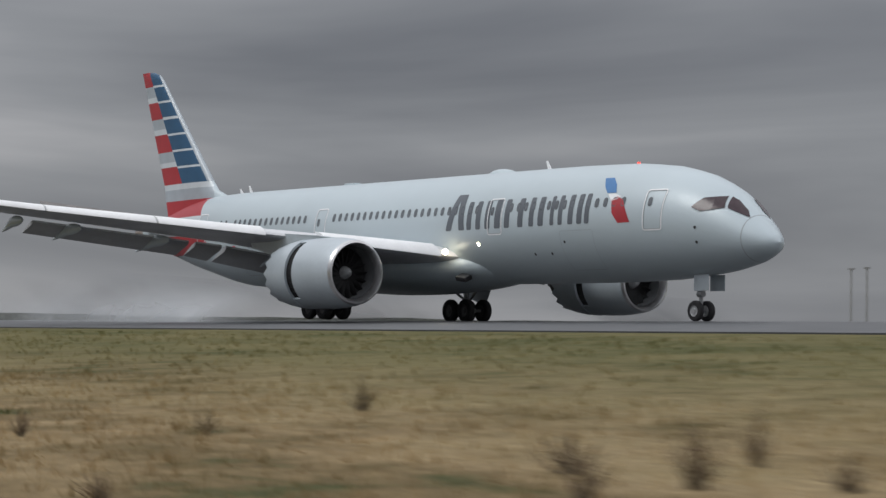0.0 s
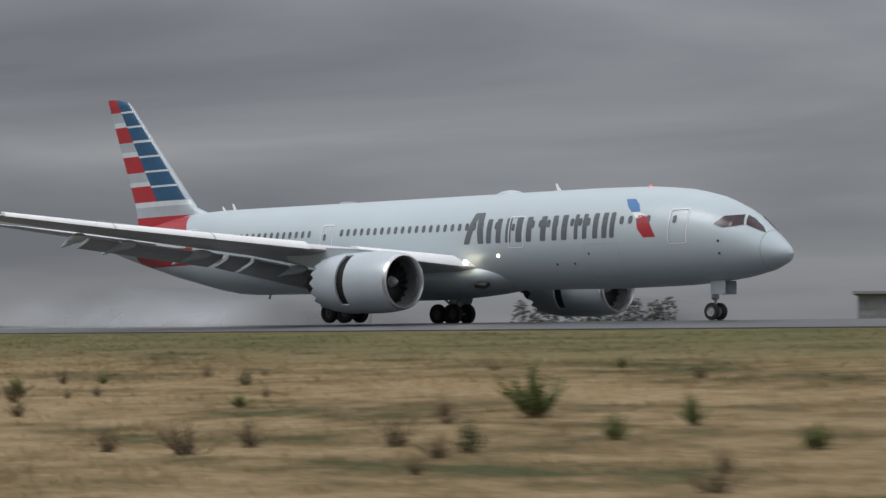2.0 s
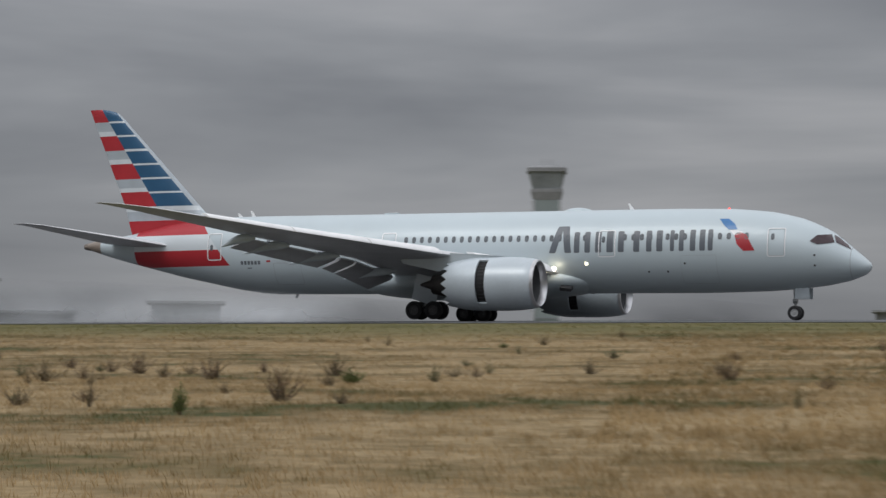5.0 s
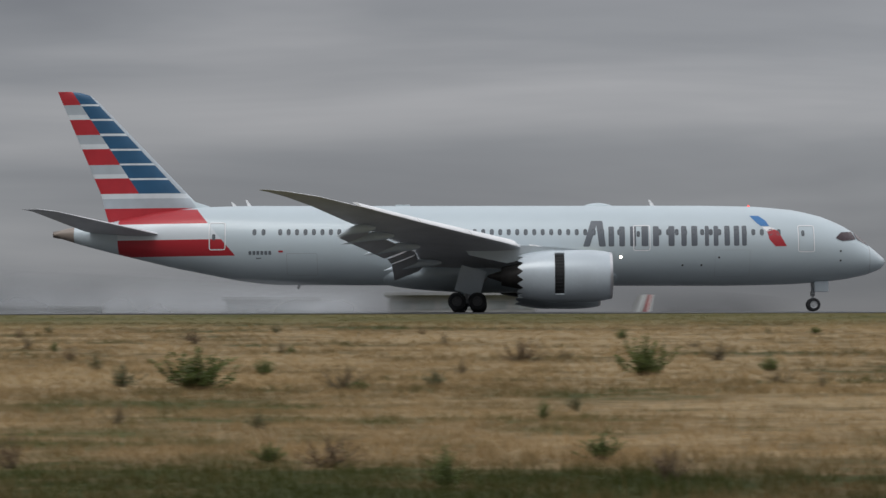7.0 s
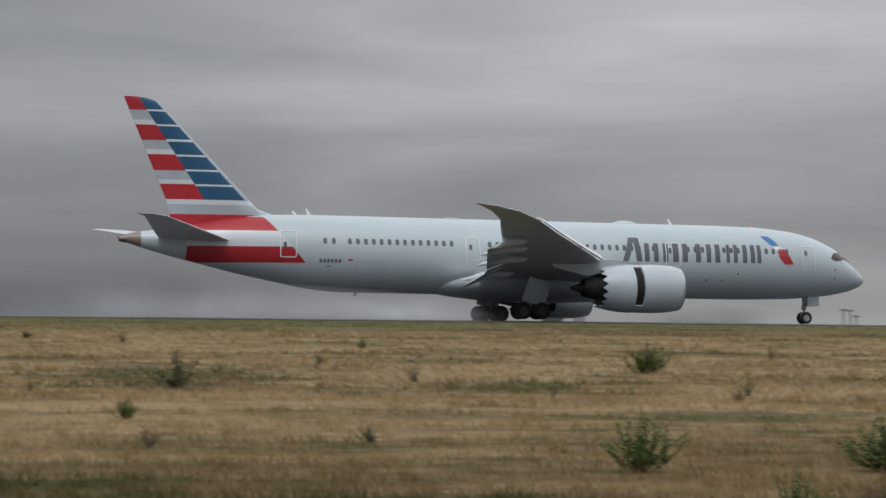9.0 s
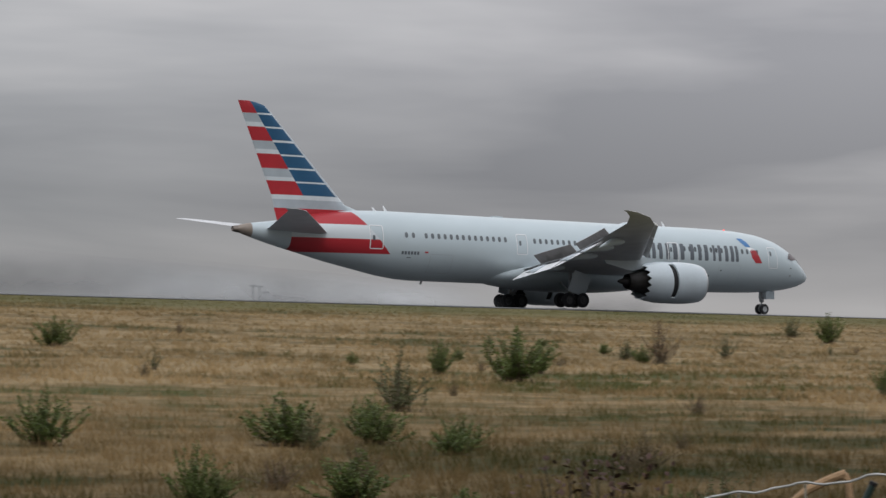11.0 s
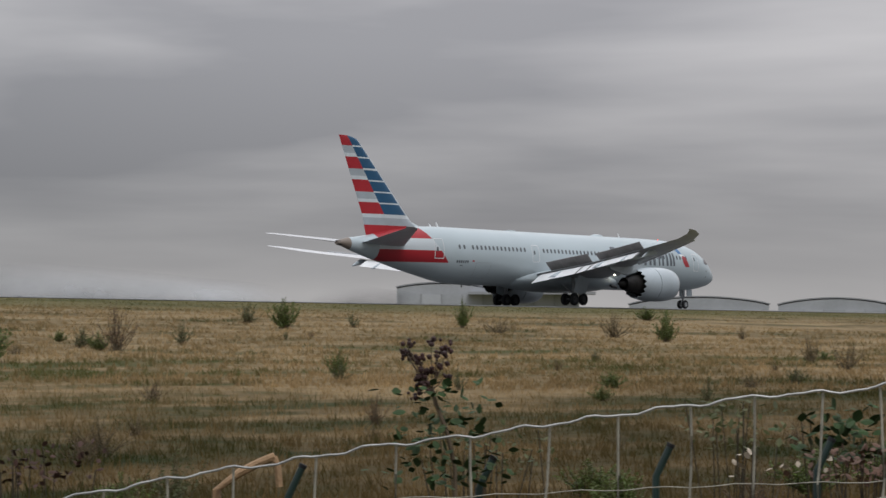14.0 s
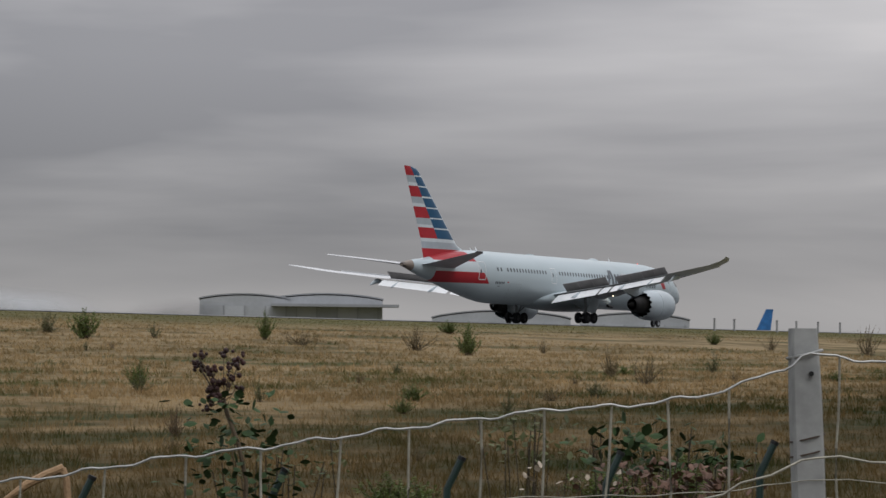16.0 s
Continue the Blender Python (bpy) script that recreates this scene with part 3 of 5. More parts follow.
            beam = [[(x, ey + r * math.cos(a), ez + r * math.sin(a)) for x, r in ((-24.40, 1.845), (-25.14, 1.84), (-25.14, 1.72), (-24.40, 1.72))] for a in arc]
            part("hinge_beam", loft(beam), M["nacelle"], eng)
        for k in range(13):
            a = radians(-44 + 105 * k / 12)
            for m in (1, -1):
                part("cascade_vane", box((-24.78, ey + m * 1.705 * math.cos(a), ez + 1.705 * math.sin(a)), (0.66, 0.03, 0.03)), M["dark"], eng, smooth=False)
        # disc and blades are black to paint in the intake's unlit depth
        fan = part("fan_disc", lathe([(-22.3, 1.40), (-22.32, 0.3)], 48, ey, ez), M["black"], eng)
        for k in range(18):
            a = 2 * math.pi * k / 18
            pts = []
            for r, tw in ((0.35, 0.75), (0.9, 0.5), (1.33, 0.25)):
                c = 0.14
                pts.append([(-22.16 + c * math.cos(tw) * s, ey + r * math.cos(a) - s * c * math.sin(tw) * math.sin(a) * 1.6, ez + r * math.sin(a) + s * c * math.sin(tw) * math.cos(a) * 1.6) for s in (-1, 1)])
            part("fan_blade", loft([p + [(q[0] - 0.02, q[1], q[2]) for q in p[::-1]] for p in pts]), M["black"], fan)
        part("intake_liner", lathe([(-21.46, 1.375), (-21.9, 1.355), (-22.33, 1.335)], 64, ey, ez), M["liner"], eng, "dark acoustic intake liner")
        part("spinner", lathe([(-21.55, 0.01), (-21.62, 0.09), (-21.85, 0.24), (-22.2, 0.36)], 24, ey, ez), M["strut"], fan, "grey spinner cone")
        # sliding sleeve with scalloped rear edge
        n, rings = 96, []
        for x, r in ((-25.12, 1.72), (-25.12, 1.86), (-25.9, 1.82), (-26.7, 1.71), (-27.3, 1.585)):
            rings.append([(x, ey + r * math.cos(2 * math.pi * i / n), ez + r * math.sin(2 * math.pi * i / n)) for i in range(n)])
        saw = [abs((i % 6) - 3) / 3 for i in range(n)]
        rings.append([(-27.35 - 0.42 * s, ey + (1.575 - 0.07 * s) * math.cos(2 * math.pi * i / n), ez + (1.575 - 0.07 * s) * math.sin(2 * math.pi * i / n)) for i, s in enumerate(saw)])
        rings.append([(-27.30 - 0.42 * s, ey + (1.53 - 0.07 * s) * math.cos(2 * math.pi * i / n), ez + (1.53 - 0.07 * s) * math.sin(2 * math.pi * i / n)) for i, s in enumerate(saw)])
        rings.append([(-25.6, ey + 1.62 * math.cos(2 * math.pi * i / n), ez + 1.62 * math.sin(2 * math.pi * i / n)) for i in range(n)])
        sleeve = part("reverser_sleeve", loft(rings, True, False), M["nacelle"], eng, "sliding rear cowl with scalloped edge")
        SLEEVES.append(sleeve)
        part("core_nozzle", lathe([(-25.4, 1.15), (-27.0, 1.02), (-28.2, 0.80), (-28.9, 0.66), (-28.85, 0.60), (-27.8, 0.55)], 40, ey, ez), M["core"], eng, "heat-stained core nozzle with shade painted in")
        part("exhaust_plug", lathe([(-27.9, 0.5), (-28.9, 0.40), (-29.8, 0.12), (-29.95, 0.01)], 32, ey, ez), M["core"], eng)
        # closing disc whose black stands for the darkness inside the duct
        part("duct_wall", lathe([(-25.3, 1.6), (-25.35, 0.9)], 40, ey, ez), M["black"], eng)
        py = [[(-22.6, ey + d, 4.22), (-24.5, ey + d * 2.2, 4.42), (-27.6, ey + d * 2.4, 4.62), (-31.5, ey + d, 4.35), (-31.2, ey + d, 3.95), (-28.5, ey + d * 1.6, 3.35), (-26.0, ey + d * 1.6, 3.9), (-23.5, ey + d, 4.1)] for d in (-0.13, 0.13)]
        part("pylon", loft(py), M["nacelle"], eng)

        # main gear
        gx, gy = -31.4, sg * 4.9
        up = 0.11
        gear = part("main_gear", rod((gx - 0.2, gy, 3.2), (gx, gy, 0.75), 0.19, 0.15, 16), M["strut"], jet, "grey main landing gear leg with four wheels")
        part("drag_brace", rod((gx + 1.6, gy + sg * 0.1, 2.6), (gx + 0.1, gy, 1.25), 0.08), M["strut"], gear)
        part("side_brace", rod((gx - 0.1, gy - sg * 1.6, 2.4), (gx, gy, 1.3), 0.08), M["strut"], gear)
        part("bogie_beam", box((gx, gy, 0.77), (1.6, 0.26, 0.26), bevel=0.06), M["strut"], gear)
        part("gear_door", box((gx + 0.25, gy + sg * 0.85, 2.25), (1.9, 0.06, 1.95), None, pose(0, 0, 0, sg * -10, 16, 0), 0.02), M["nacelle"], gear, "pale grey gear door panel")
        part("torque_link", box((gx - 0.3, gy, 1.05), (0.5, 0.12, 0.08), None, pose(0, 0, 0, 0, -40, 0), 0.02), M["strut"], gear)
        for dx in (-0.75, 0.75):
            part("axle", rod((gx + dx, gy - 0.62, 0.77), (gx + dx, gy + 0.62, 0.77), 0.08), M["strut"], gear)
            for dy in (-0.62, 0.62):
                wheel(gx + dx, gy + dy, 0.665, 0.40, gear, up, "dark_rim")

    # nose gear
    g = part("nose_gear", rod((-5.5, 0, 2.4), (-5.43, 0, 0.5), 0.11, 0.09, 16), M["strut"], jet, "nose gear leg with two wheels")
    part("axle", rod((-5.43, -0.4, 0.5), (-5.43, 0.4, 0.5), 0.06), M["strut"], g)
    for dy in (-0.36, 0.36):
        wheel(-5.43, dy, 0.5, 0.28, g)
    for dy in (-0.62, 0.62):
        part("nose_gear_door", box((-4.85, dy * 0.85, 1.88), (1.05, 0.05, 0.78), None, None, 0.02), M["nacelle"], g, "pale nose gear door")
    part("steering_collar", lathe([(-5.62, 0.01), (-5.62, 0.17), (-5.3, 0.17), (-5.3, 0.01)], 16, 0, 1.35), M["strut"], g)
    part("taxi_light", lathe([(-5.2, 0.01), (-5.2, 0.11), (-5.35, 0.11)], 16, 0, 1.6), M["lip"], g)
    part("torque_link", box((-5.65, 0, 0.85), (0.35, 0.1, 0.06), None, pose(0, 0, 0, 0, -45, 0), 0.02), M["strut"], g)
    return jet


SLEEVES = []


def wheel(x, y, r, w, parent, up=0.02, rim="rim"):
    """One tyre with its rim as a part."""
    prof = [(-w / 2, r * 0.55), (-w / 2, r * 0.85), (-w * 0.42, r * 0.95), (-w * 0.25, r), (w * 0.25, r), (w * 0.42, r * 0.95), (w / 2, r * 0.85), (w / 2, r * 0.55)]
    bm = lathe(prof, 32)
    bmesh.ops.rotate(bm, verts=bm.verts, matrix=Matrix.Rotation(radians(90), 3, "Z"))
    bmesh.ops.translate(bm, verts=bm.verts, vec=(x, y, r + up))
    t = part("tyre", bm, M["tyre"], parent, "black wet tyre")
    bm = lathe([(-w * 0.46, 0.02), (-w * 0.46, r * 0.2), (-w * 0.3, r * 0.25), (-w * 0.32, r * 0.5), (-w * 0.45, r * 0.56), (w * 0.45, r * 0.56), (w * 0.32, r * 0.5), (w * 0.3, r * 0.25), (w * 0.46, r * 0.2), (w * 0.46, 0.02)], 24)
    bmesh.ops.rotate(bm, verts=bm.verts, matrix=Matrix.Rotation(radians(90), 3, "Z"))
    bmesh.ops.translate(bm, verts=bm.verts, vec=(x, y, r + up))
    part("rim", bm, M[rim], t)


airliner = build_airliner()

# ---- ground, runway ----
PROFILE = [(-400, -8.5), (-60, -6.3), (0, -6.0), (25, -5.75), (60, -4.85), (95, -3.5), (130, -1.7), (151.4, -0.80)]


def ground_z(x, y):
    if y > TRACK_Y:
        y = 2 * TRACK_Y - y
        return float(np.interp(y, [-4000, -300, 60, 151.4], [-6, -5, -3.0, -0.80]))
    z = sum(float(np.interp(y + d, [p[0] for p in PROFILE], [p[1] for p in PROFILE])) for d in (-8, 0, 8)) / 3 if y < 140 else float(np.interp(y, [p[0] for p in PROFILE], [p[1] for p in PROFILE]))
    amp = 0.10 * min(1, max(0, (148 - y) / 40))
    return z + amp * (noise.noise((x * 0.07, y * 0.09, 0)) + 0.6 * noise.noise((x * 0.23, y * 0.25, 3)))


def meadow_tint(n, l):
    """Plant colour over the field: green mown verge, straw, and a mottled brown and green foot of the slope, its
    nearest band darkened for shaded plants.
    """
    geo, sep = n("ShaderNodeNewGeometry"), n("ShaderNodeSeparateXYZ")
    l(geo.outputs["Position"], sep.inputs[0])
    mp = n("ShaderNodeMapping")
    mp.inputs["Scale"].default_value = (0.10, 0.20, 0.1)
    l(geo.outputs["Position"], mp.inputs["Vector"])
    a = n("ShaderNodeTexNoise")
    a.inputs["Scale"].default_value, a.inputs["Detail"].default_value, a.inputs["Roughness"].default_value = 1.0, 6, 0.6
    l(mp.outputs[0], a.inputs["Vector"])

    a2 = n("ShaderNodeTexNoise")
    a2.inputs["Scale"].default_value, a2.inputs["Detail"].default_value = 0.75, 3
    l(geo.outputs["Position"], a2.inputs["Vector"])
    mixed = n("ShaderNodeMath")
    mixed.operation = "MULTIPLY_ADD"
    mixed.inputs[1].default_value = 0.45
    l(a2.outputs["Fac"], mixed.inputs[0])
    half = n("ShaderNodeMath")
    half.operation = "MULTIPLY_ADD"
    half.inputs[1].default_value, half.inputs[2].default_value = 0.95, -0.20
    l(a.outputs["Fac"], half.inputs[0]), l(half.outputs[0], mixed.inputs[2])

    def ramp(stops, src):
        r = n("ShaderNodeValToRGB")
        e = r.color_ramp.elements
        e[0].position, e[0].color = stops[0][0], (*stops[0][1], 1)
        e[1].position, e[1].color = stops[-1][0], (*stops[-1][1], 1)
        for p, c in stops[1:-1]:
            e.new(p).color = (*c, 1)
        l(src, r.inputs[0])
        return r.outputs[0]

    foot = ramp([(0.36, (0.084, 0.090, 0.033)), (0.44, (0.145, 0.117, 0.057)), (0.52, (0.222, 0.162, 0.087)), (0.64, (0.300, 0.222, 0.122))], mixed.outputs[0])
    straw = ramp([(0.33, (0.076, 0.080, 0.035)), (0.41, (0.154, 0.117, 0.060)), (0.49, (0.224, 0.168, 0.092)), (0.60, (0.305, 0.234, 0.135))], mixed.outputs[0])
    verge = ramp([(0.36, (0.090, 0.093, 0.038)), (0.62, (0.165, 0.146, 0.070))], mixed.outputs[0])
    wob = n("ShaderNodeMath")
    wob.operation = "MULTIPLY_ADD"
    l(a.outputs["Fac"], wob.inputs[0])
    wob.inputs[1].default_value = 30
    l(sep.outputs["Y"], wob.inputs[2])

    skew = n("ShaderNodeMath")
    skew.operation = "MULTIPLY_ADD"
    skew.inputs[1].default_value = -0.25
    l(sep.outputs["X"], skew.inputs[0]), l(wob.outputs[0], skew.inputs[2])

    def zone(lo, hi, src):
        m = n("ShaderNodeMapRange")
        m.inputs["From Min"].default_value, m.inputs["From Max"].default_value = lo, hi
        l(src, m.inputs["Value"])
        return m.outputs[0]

    def mix(f, p, q):
        m = n("ShaderNodeMix")
        m.data_type = "RGBA"
        l(f, m.inputs["Factor"]), l(p, m.inputs["A"]), l(q, m.inputs["B"])
        return m.outputs["Result"]

    # nearest band: green-brown plants with their shade mixed into the colour
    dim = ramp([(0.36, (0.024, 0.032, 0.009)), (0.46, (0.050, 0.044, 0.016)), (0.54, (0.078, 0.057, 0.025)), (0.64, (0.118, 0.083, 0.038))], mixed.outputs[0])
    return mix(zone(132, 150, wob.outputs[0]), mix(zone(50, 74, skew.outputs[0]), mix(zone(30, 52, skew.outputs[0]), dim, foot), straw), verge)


def grass_ground():
    m, nt, b, n, l = nodes("dry_meadow_soil")
    geo = n("ShaderNodeNewGeometry")
    c = n("ShaderNodeTexNoise")
    c.inputs["Scale"].default_value, c.inputs["Detail"].default_value = 5.0, 7
    l(geo.outputs["Position"], c.inputs["Vector"])
    mx = n("ShaderNodeMix")
    mx.data_type, mx.blend_type = "RGBA", "MULTIPLY"
    mx.inputs["Factor"].default_value = 0.85
    r2 = n("ShaderNodeValToRGB")
    r2.color_ramp.elements[0].position, r2.color_ramp.elements[1].position = 0.3, 0.7
    r2.color_ramp.elements[0].color, r2.color_ramp.elements[1].color = (0.66, 0.64, 0.62, 1), (1.12, 1.10, 1.06, 1)
    l(c.outputs["Fac"], r2.inputs[0])
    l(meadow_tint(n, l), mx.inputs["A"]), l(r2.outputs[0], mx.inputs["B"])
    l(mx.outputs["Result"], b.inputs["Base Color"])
    b.inputs["Roughness"].default_value, b.inputs["Specular IOR Level"].default_value = 0.95, 0.1
    bp = n("ShaderNodeBump")
    bp.inputs["Strength"].default_value, bp.inputs["Distance"].default_value = 0.4, 0.12
    l(c.outputs["Fac"], bp.inputs["Height"]), l(bp.outputs[0], b.inputs["Normal"])
    return m


def thin_leaf(nt, share=0.35):
    """Let part of the light pass through a thin blade or leaf."""
    n, l = nt.nodes.new, nt.links.new
    b, out = nt.nodes["Principled BSDF"], nt.nodes["Material Output"]
    tr, mx = n("ShaderNodeBsdfTranslucent"), n("ShaderNodeMixShader")
    mx.inputs[0].default_value = share
    l(b.inputs["Base Color"].links[0].from_socket, tr.inputs["Color"])
    l(b.outputs[0], mx.inputs[1]), l(tr.outputs[0], mx.inputs[2]), l(mx.outputs[0], out.inputs["Surface"])


def blade_material():
    m, nt, b, n, l = nodes("grass_blades")
    geo = n("ShaderNodeNewGeometry")
    r = n("ShaderNodeValToRGB")
    e = r.color_ramp.elements
    e[0].color, e[1].color = (1.32, 1.27, 1.20, 1), (1.70, 1.62, 1.52, 1)
    e.new(0.5).color = (1.48, 1.42, 1.34, 1)
    l(geo.outputs["Random Per Island"], r.inputs[0])
    mx = n("ShaderNodeMix")
    mx.data_type, mx.blend_type = "RGBA", "MULTIPLY"
    mx.inputs["Factor"].default_value = 1.0
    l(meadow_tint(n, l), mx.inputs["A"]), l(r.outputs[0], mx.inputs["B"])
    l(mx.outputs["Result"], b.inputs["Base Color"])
    b.inputs["Roughness"].default_value = 0.8
    b.inputs["Specular IOR Level"].default_value = 0.1
    thin_leaf(nt, 0.4)
    return m


M["blades"] = blade_material()
M["meadow"] = grass_ground()
M["asphalt"] = surface("wet_runway_asphalt", (0.055, 0.056, 0.06), 0.42, 0.0, 0.3, 0.4, 0.2, fine=30)
M["marking"] = surface("worn_white_marking", (0.62, 0.62, 0.60), 0.6, 0.0, 0.15, 2)


def ground():
    xs = sorted(set([-4500, -2500, -1400, -800, -550] + list(range(-420, 521, 4)) + [560, 800, 1400, 2500, 4500]))
    ys = sorted(set([-1500, -400, -150, -60] + [-30 + 2.5 * i for i in range(72)] + [150, 151.4, 207.45, 215, 260, 400, 800, 1600, 4700]))
    ys = [y for y in ys if not 151.4 < y < 207.4]
    co = [(x, y, ground_z(x, y) if not 151 < y < 207.4 else -0.80) for y in ys for x in xs]
    w = len(xs)
    fs = [(j * w + i, j * w + i + 1, (j + 1) * w + i + 1, (j + 1) * w + i) for j in range(len(ys) - 1) for i in range(w - 1)]
    me = bpy.data.meshes.new("ground")
    me.from_pydata(co, [], fs)
    me.materials.append(M["meadow"])
    me.polygons.foreach_set("use_smooth", [True] * len(me.polygons))
    tagged(new("ground", me), "rough airfield meadow of dry straw-coloured grass", "ground", kind="structure")
    # crowned runway, 4 cm thick edge
    bm = bmesh.new()
    sec = [(-EDGE, -0.85), (-EDGE, -0.745), (-22.5, -0.60), (0, 0.0), (22.5, -0.60), (EDGE, -0.745), (EDGE, -0.85)]
    rows = [[bm.verts.new((x, TRACK_Y + y, z)) for y, z in sec] for x in (-4400, -1000, -300, 0, 300, 1000, 4400)]
    for a, b in zip(rows, rows[1:]):
        for i in range(len(sec) - 1):
            bm.faces.new((a[i], b[i], b[i + 1], a[i + 1]))
    bmesh.ops.recalc_face_normals(bm, faces=bm.faces)
    tagged(part("runway", bm, M["asphalt"], None, smooth=False), "damp dark asphalt runway with crowned surface", "runway", kind="structure")


ground()

# ---- grass as joined stuff ----
def tufts(name, spots, blades, tall, wide, label, seed):
    """Tufts of thin bent blades at (x, y) spots, as one mesh."""
    rng = np.random.RandomState(seed)
    k = len(spots)
    base = np.array([(x, y, ground_z(x, y)) for x, y in spots])
    n = k * blades
    b = np.repeat(base, blades, 0)
    scale = np.repeat(rng.uniform(0.6, 1.5, k), blades)
    ang = rng.uniform(0, 2 * np.pi, n)
    lean = rng.uniform(0.05, 0.65, n)
    h = tall * scale * rng.uniform(0.5, 1.15, n)
    off = rng.normal(0, 0.10 * tall / 0.3, (n, 2))
    w = wide * rng.uniform(0.6, 1.3, n)
    d = np.stack([np.cos(ang), np.sin(ang)], 1)
    side_way = np.stack([-np.sin(ang + 0.9), np.cos(ang + 0.9)], 1)
    root = b.copy()
    root[:, :2] += off
    root[:, 2] -= 0.04
    v = np.empty((n, 5, 3))
    mid, tip = 0.55, 1.0
    for i, (f, s) in enumerate(((0, -1), (0, 1), (mid, 0.8), (mid, -0.8), (tip, 0))):
        bend = (lean * f ** 1.6 * h)[:, None] * d
        v[:, i, :2] = root[:, :2] + bend + side_way * (w * s / 2)[:, None]
        v[:, i, 2] = root[:, 2] + h * f * (1 - 0.25 * lean * f)
    idx = (np.arange(n) * 5)[:, None]
    me = bpy.data.meshes.new(name)
    quads, tris = idx + np.array([0, 1, 2, 3]), idx + np.array([3, 2, 4])
    me.vertices.add(n * 5)
    me.vertices.foreach_set("co", v.ravel())
    loops = np.concatenate([quads.ravel(), tris.ravel()])
    me.loops.add(len(loops))
    me.loops.foreach_set("vertex_index", loops)
    me.polygons.add(2 * n)
    me.polygons.foreach_set("loop_start", np.concatenate([np.arange(n) * 4, 4 * n + np.arange(n) * 3]))
    me.polygons.foreach_set("loop_total", np.concatenate([np.full(n, 4), np.full(n, 3)]))
    me.update()
    me.validate()
    me.materials.append(M["blades"])
    return tagged(new(name, me), label, "grass", kind="stuff")


def fan_spots(count, lo, hi, a0, a1, seed, power=1.0):
    """Spots spread over a sector of the field round the origin, denser close by."""
    rng = np.random.RandomState(seed)
    out = []
    while len(out) < count:
        r = lo * (hi / lo) ** rng.uniform(0, 1) if power == 1 else lo + (hi - lo) * rng.uniform(0, 1)
        a = radians(rng.uniform(a0, a1))
        x, y = r * math.sin(a), r * math.cos(a)
        if 2 < y < 128 and noise.noise((x * 0.16, y * 0.22, 5)) > -0.55 + rng.uniform(-0.3, 0.3):
            out.append((x, y))
    return out


def field_spots(count, x0, x1, y0, y1, seed):
    rng = np.random.RandomState(seed)
    out = []
    while len(out) < count:
        x, y = rng.uniform(x0, x1), rng.uniform(y0, y1)
        if noise.noise((x * 0.16, y * 0.22, 5)) > -0.55 + rng.uniform(-0.3, 0.3):
            out.append((x, y))
    return out


tufts("meadow_grass", fan_spots(52000, 9, 60, -16, 64, 1), 6, 0.17, 0.012, "dry straw and green grass tufts on the slope", 11)
tufts("far_meadow_grass", fan_spots(42000, 55, 170, -16, 66, 2, 2), 5, 0.20, 0.035, "pale dry grass towards the runway", 12)
tufts("bank_grass", field_spots(60000, -190, -20, 64, 125, 3), 5, 0.15, 0.014, "dry straw grass on the bank", 13)
tufts("verge_grass", field_spots(26000, -330, 60, 112, 148, 4), 4, 0.15, 0.030, "short olive grass beside the runway", 14)
tufts("hollow_grass", field_spots(30000, -52, 2, 22, 82, 8), 5, 0.17, 0.013, "dry straw grass in the hollow", 17)
tufts("verge_turf", field_spots(26000, -10, 270, 112, 150, 7), 4, 0.11, 0.05, "short olive turf along the runway edge", 16)
tufts("tall_stems", fan_spots(2600, 16, 110, -16, 64, 5) + field_spots(5200, -190, -20, 64, 125, 6), 3, 0.40, 0.009, "thin dead brown stems standing in the grass", 15)

# ---- single weeds and bushes ----
M["stem"] = surface("weed_stem", (0.11, 0.085, 0.05), 0.8, 0, 0.3, 8)
LEAF = {"G": surface("green_leaf", (0.115, 0.155, 0.040), 0.55, 0, 0.3, 9, second=(0.19, 0.255, 0.07)),
        "g": surface("grey_green_leaf", (0.13, 0.145, 0.065), 0.65, 0, 0.4, 9),
        "b": surface("brown_leaf", (0.19, 0.145, 0.075), 0.75, 0, 0.4, 9),
        "r": surface("russet_leaf", (0.165, 0.10, 0.062), 0.75, 0, 0.4, 9)}
for leaf_paint in LEAF.values():
    thin_leaf(leaf_paint.node_tree)
WEED_LABEL = {"G": "bushy green weed growing in dry grass", "g": "thin grey-green weed in dry grass", "b": "withered olive-brown weed in dry grass", "r": "russet-brown dead dock weed in dry grass"}


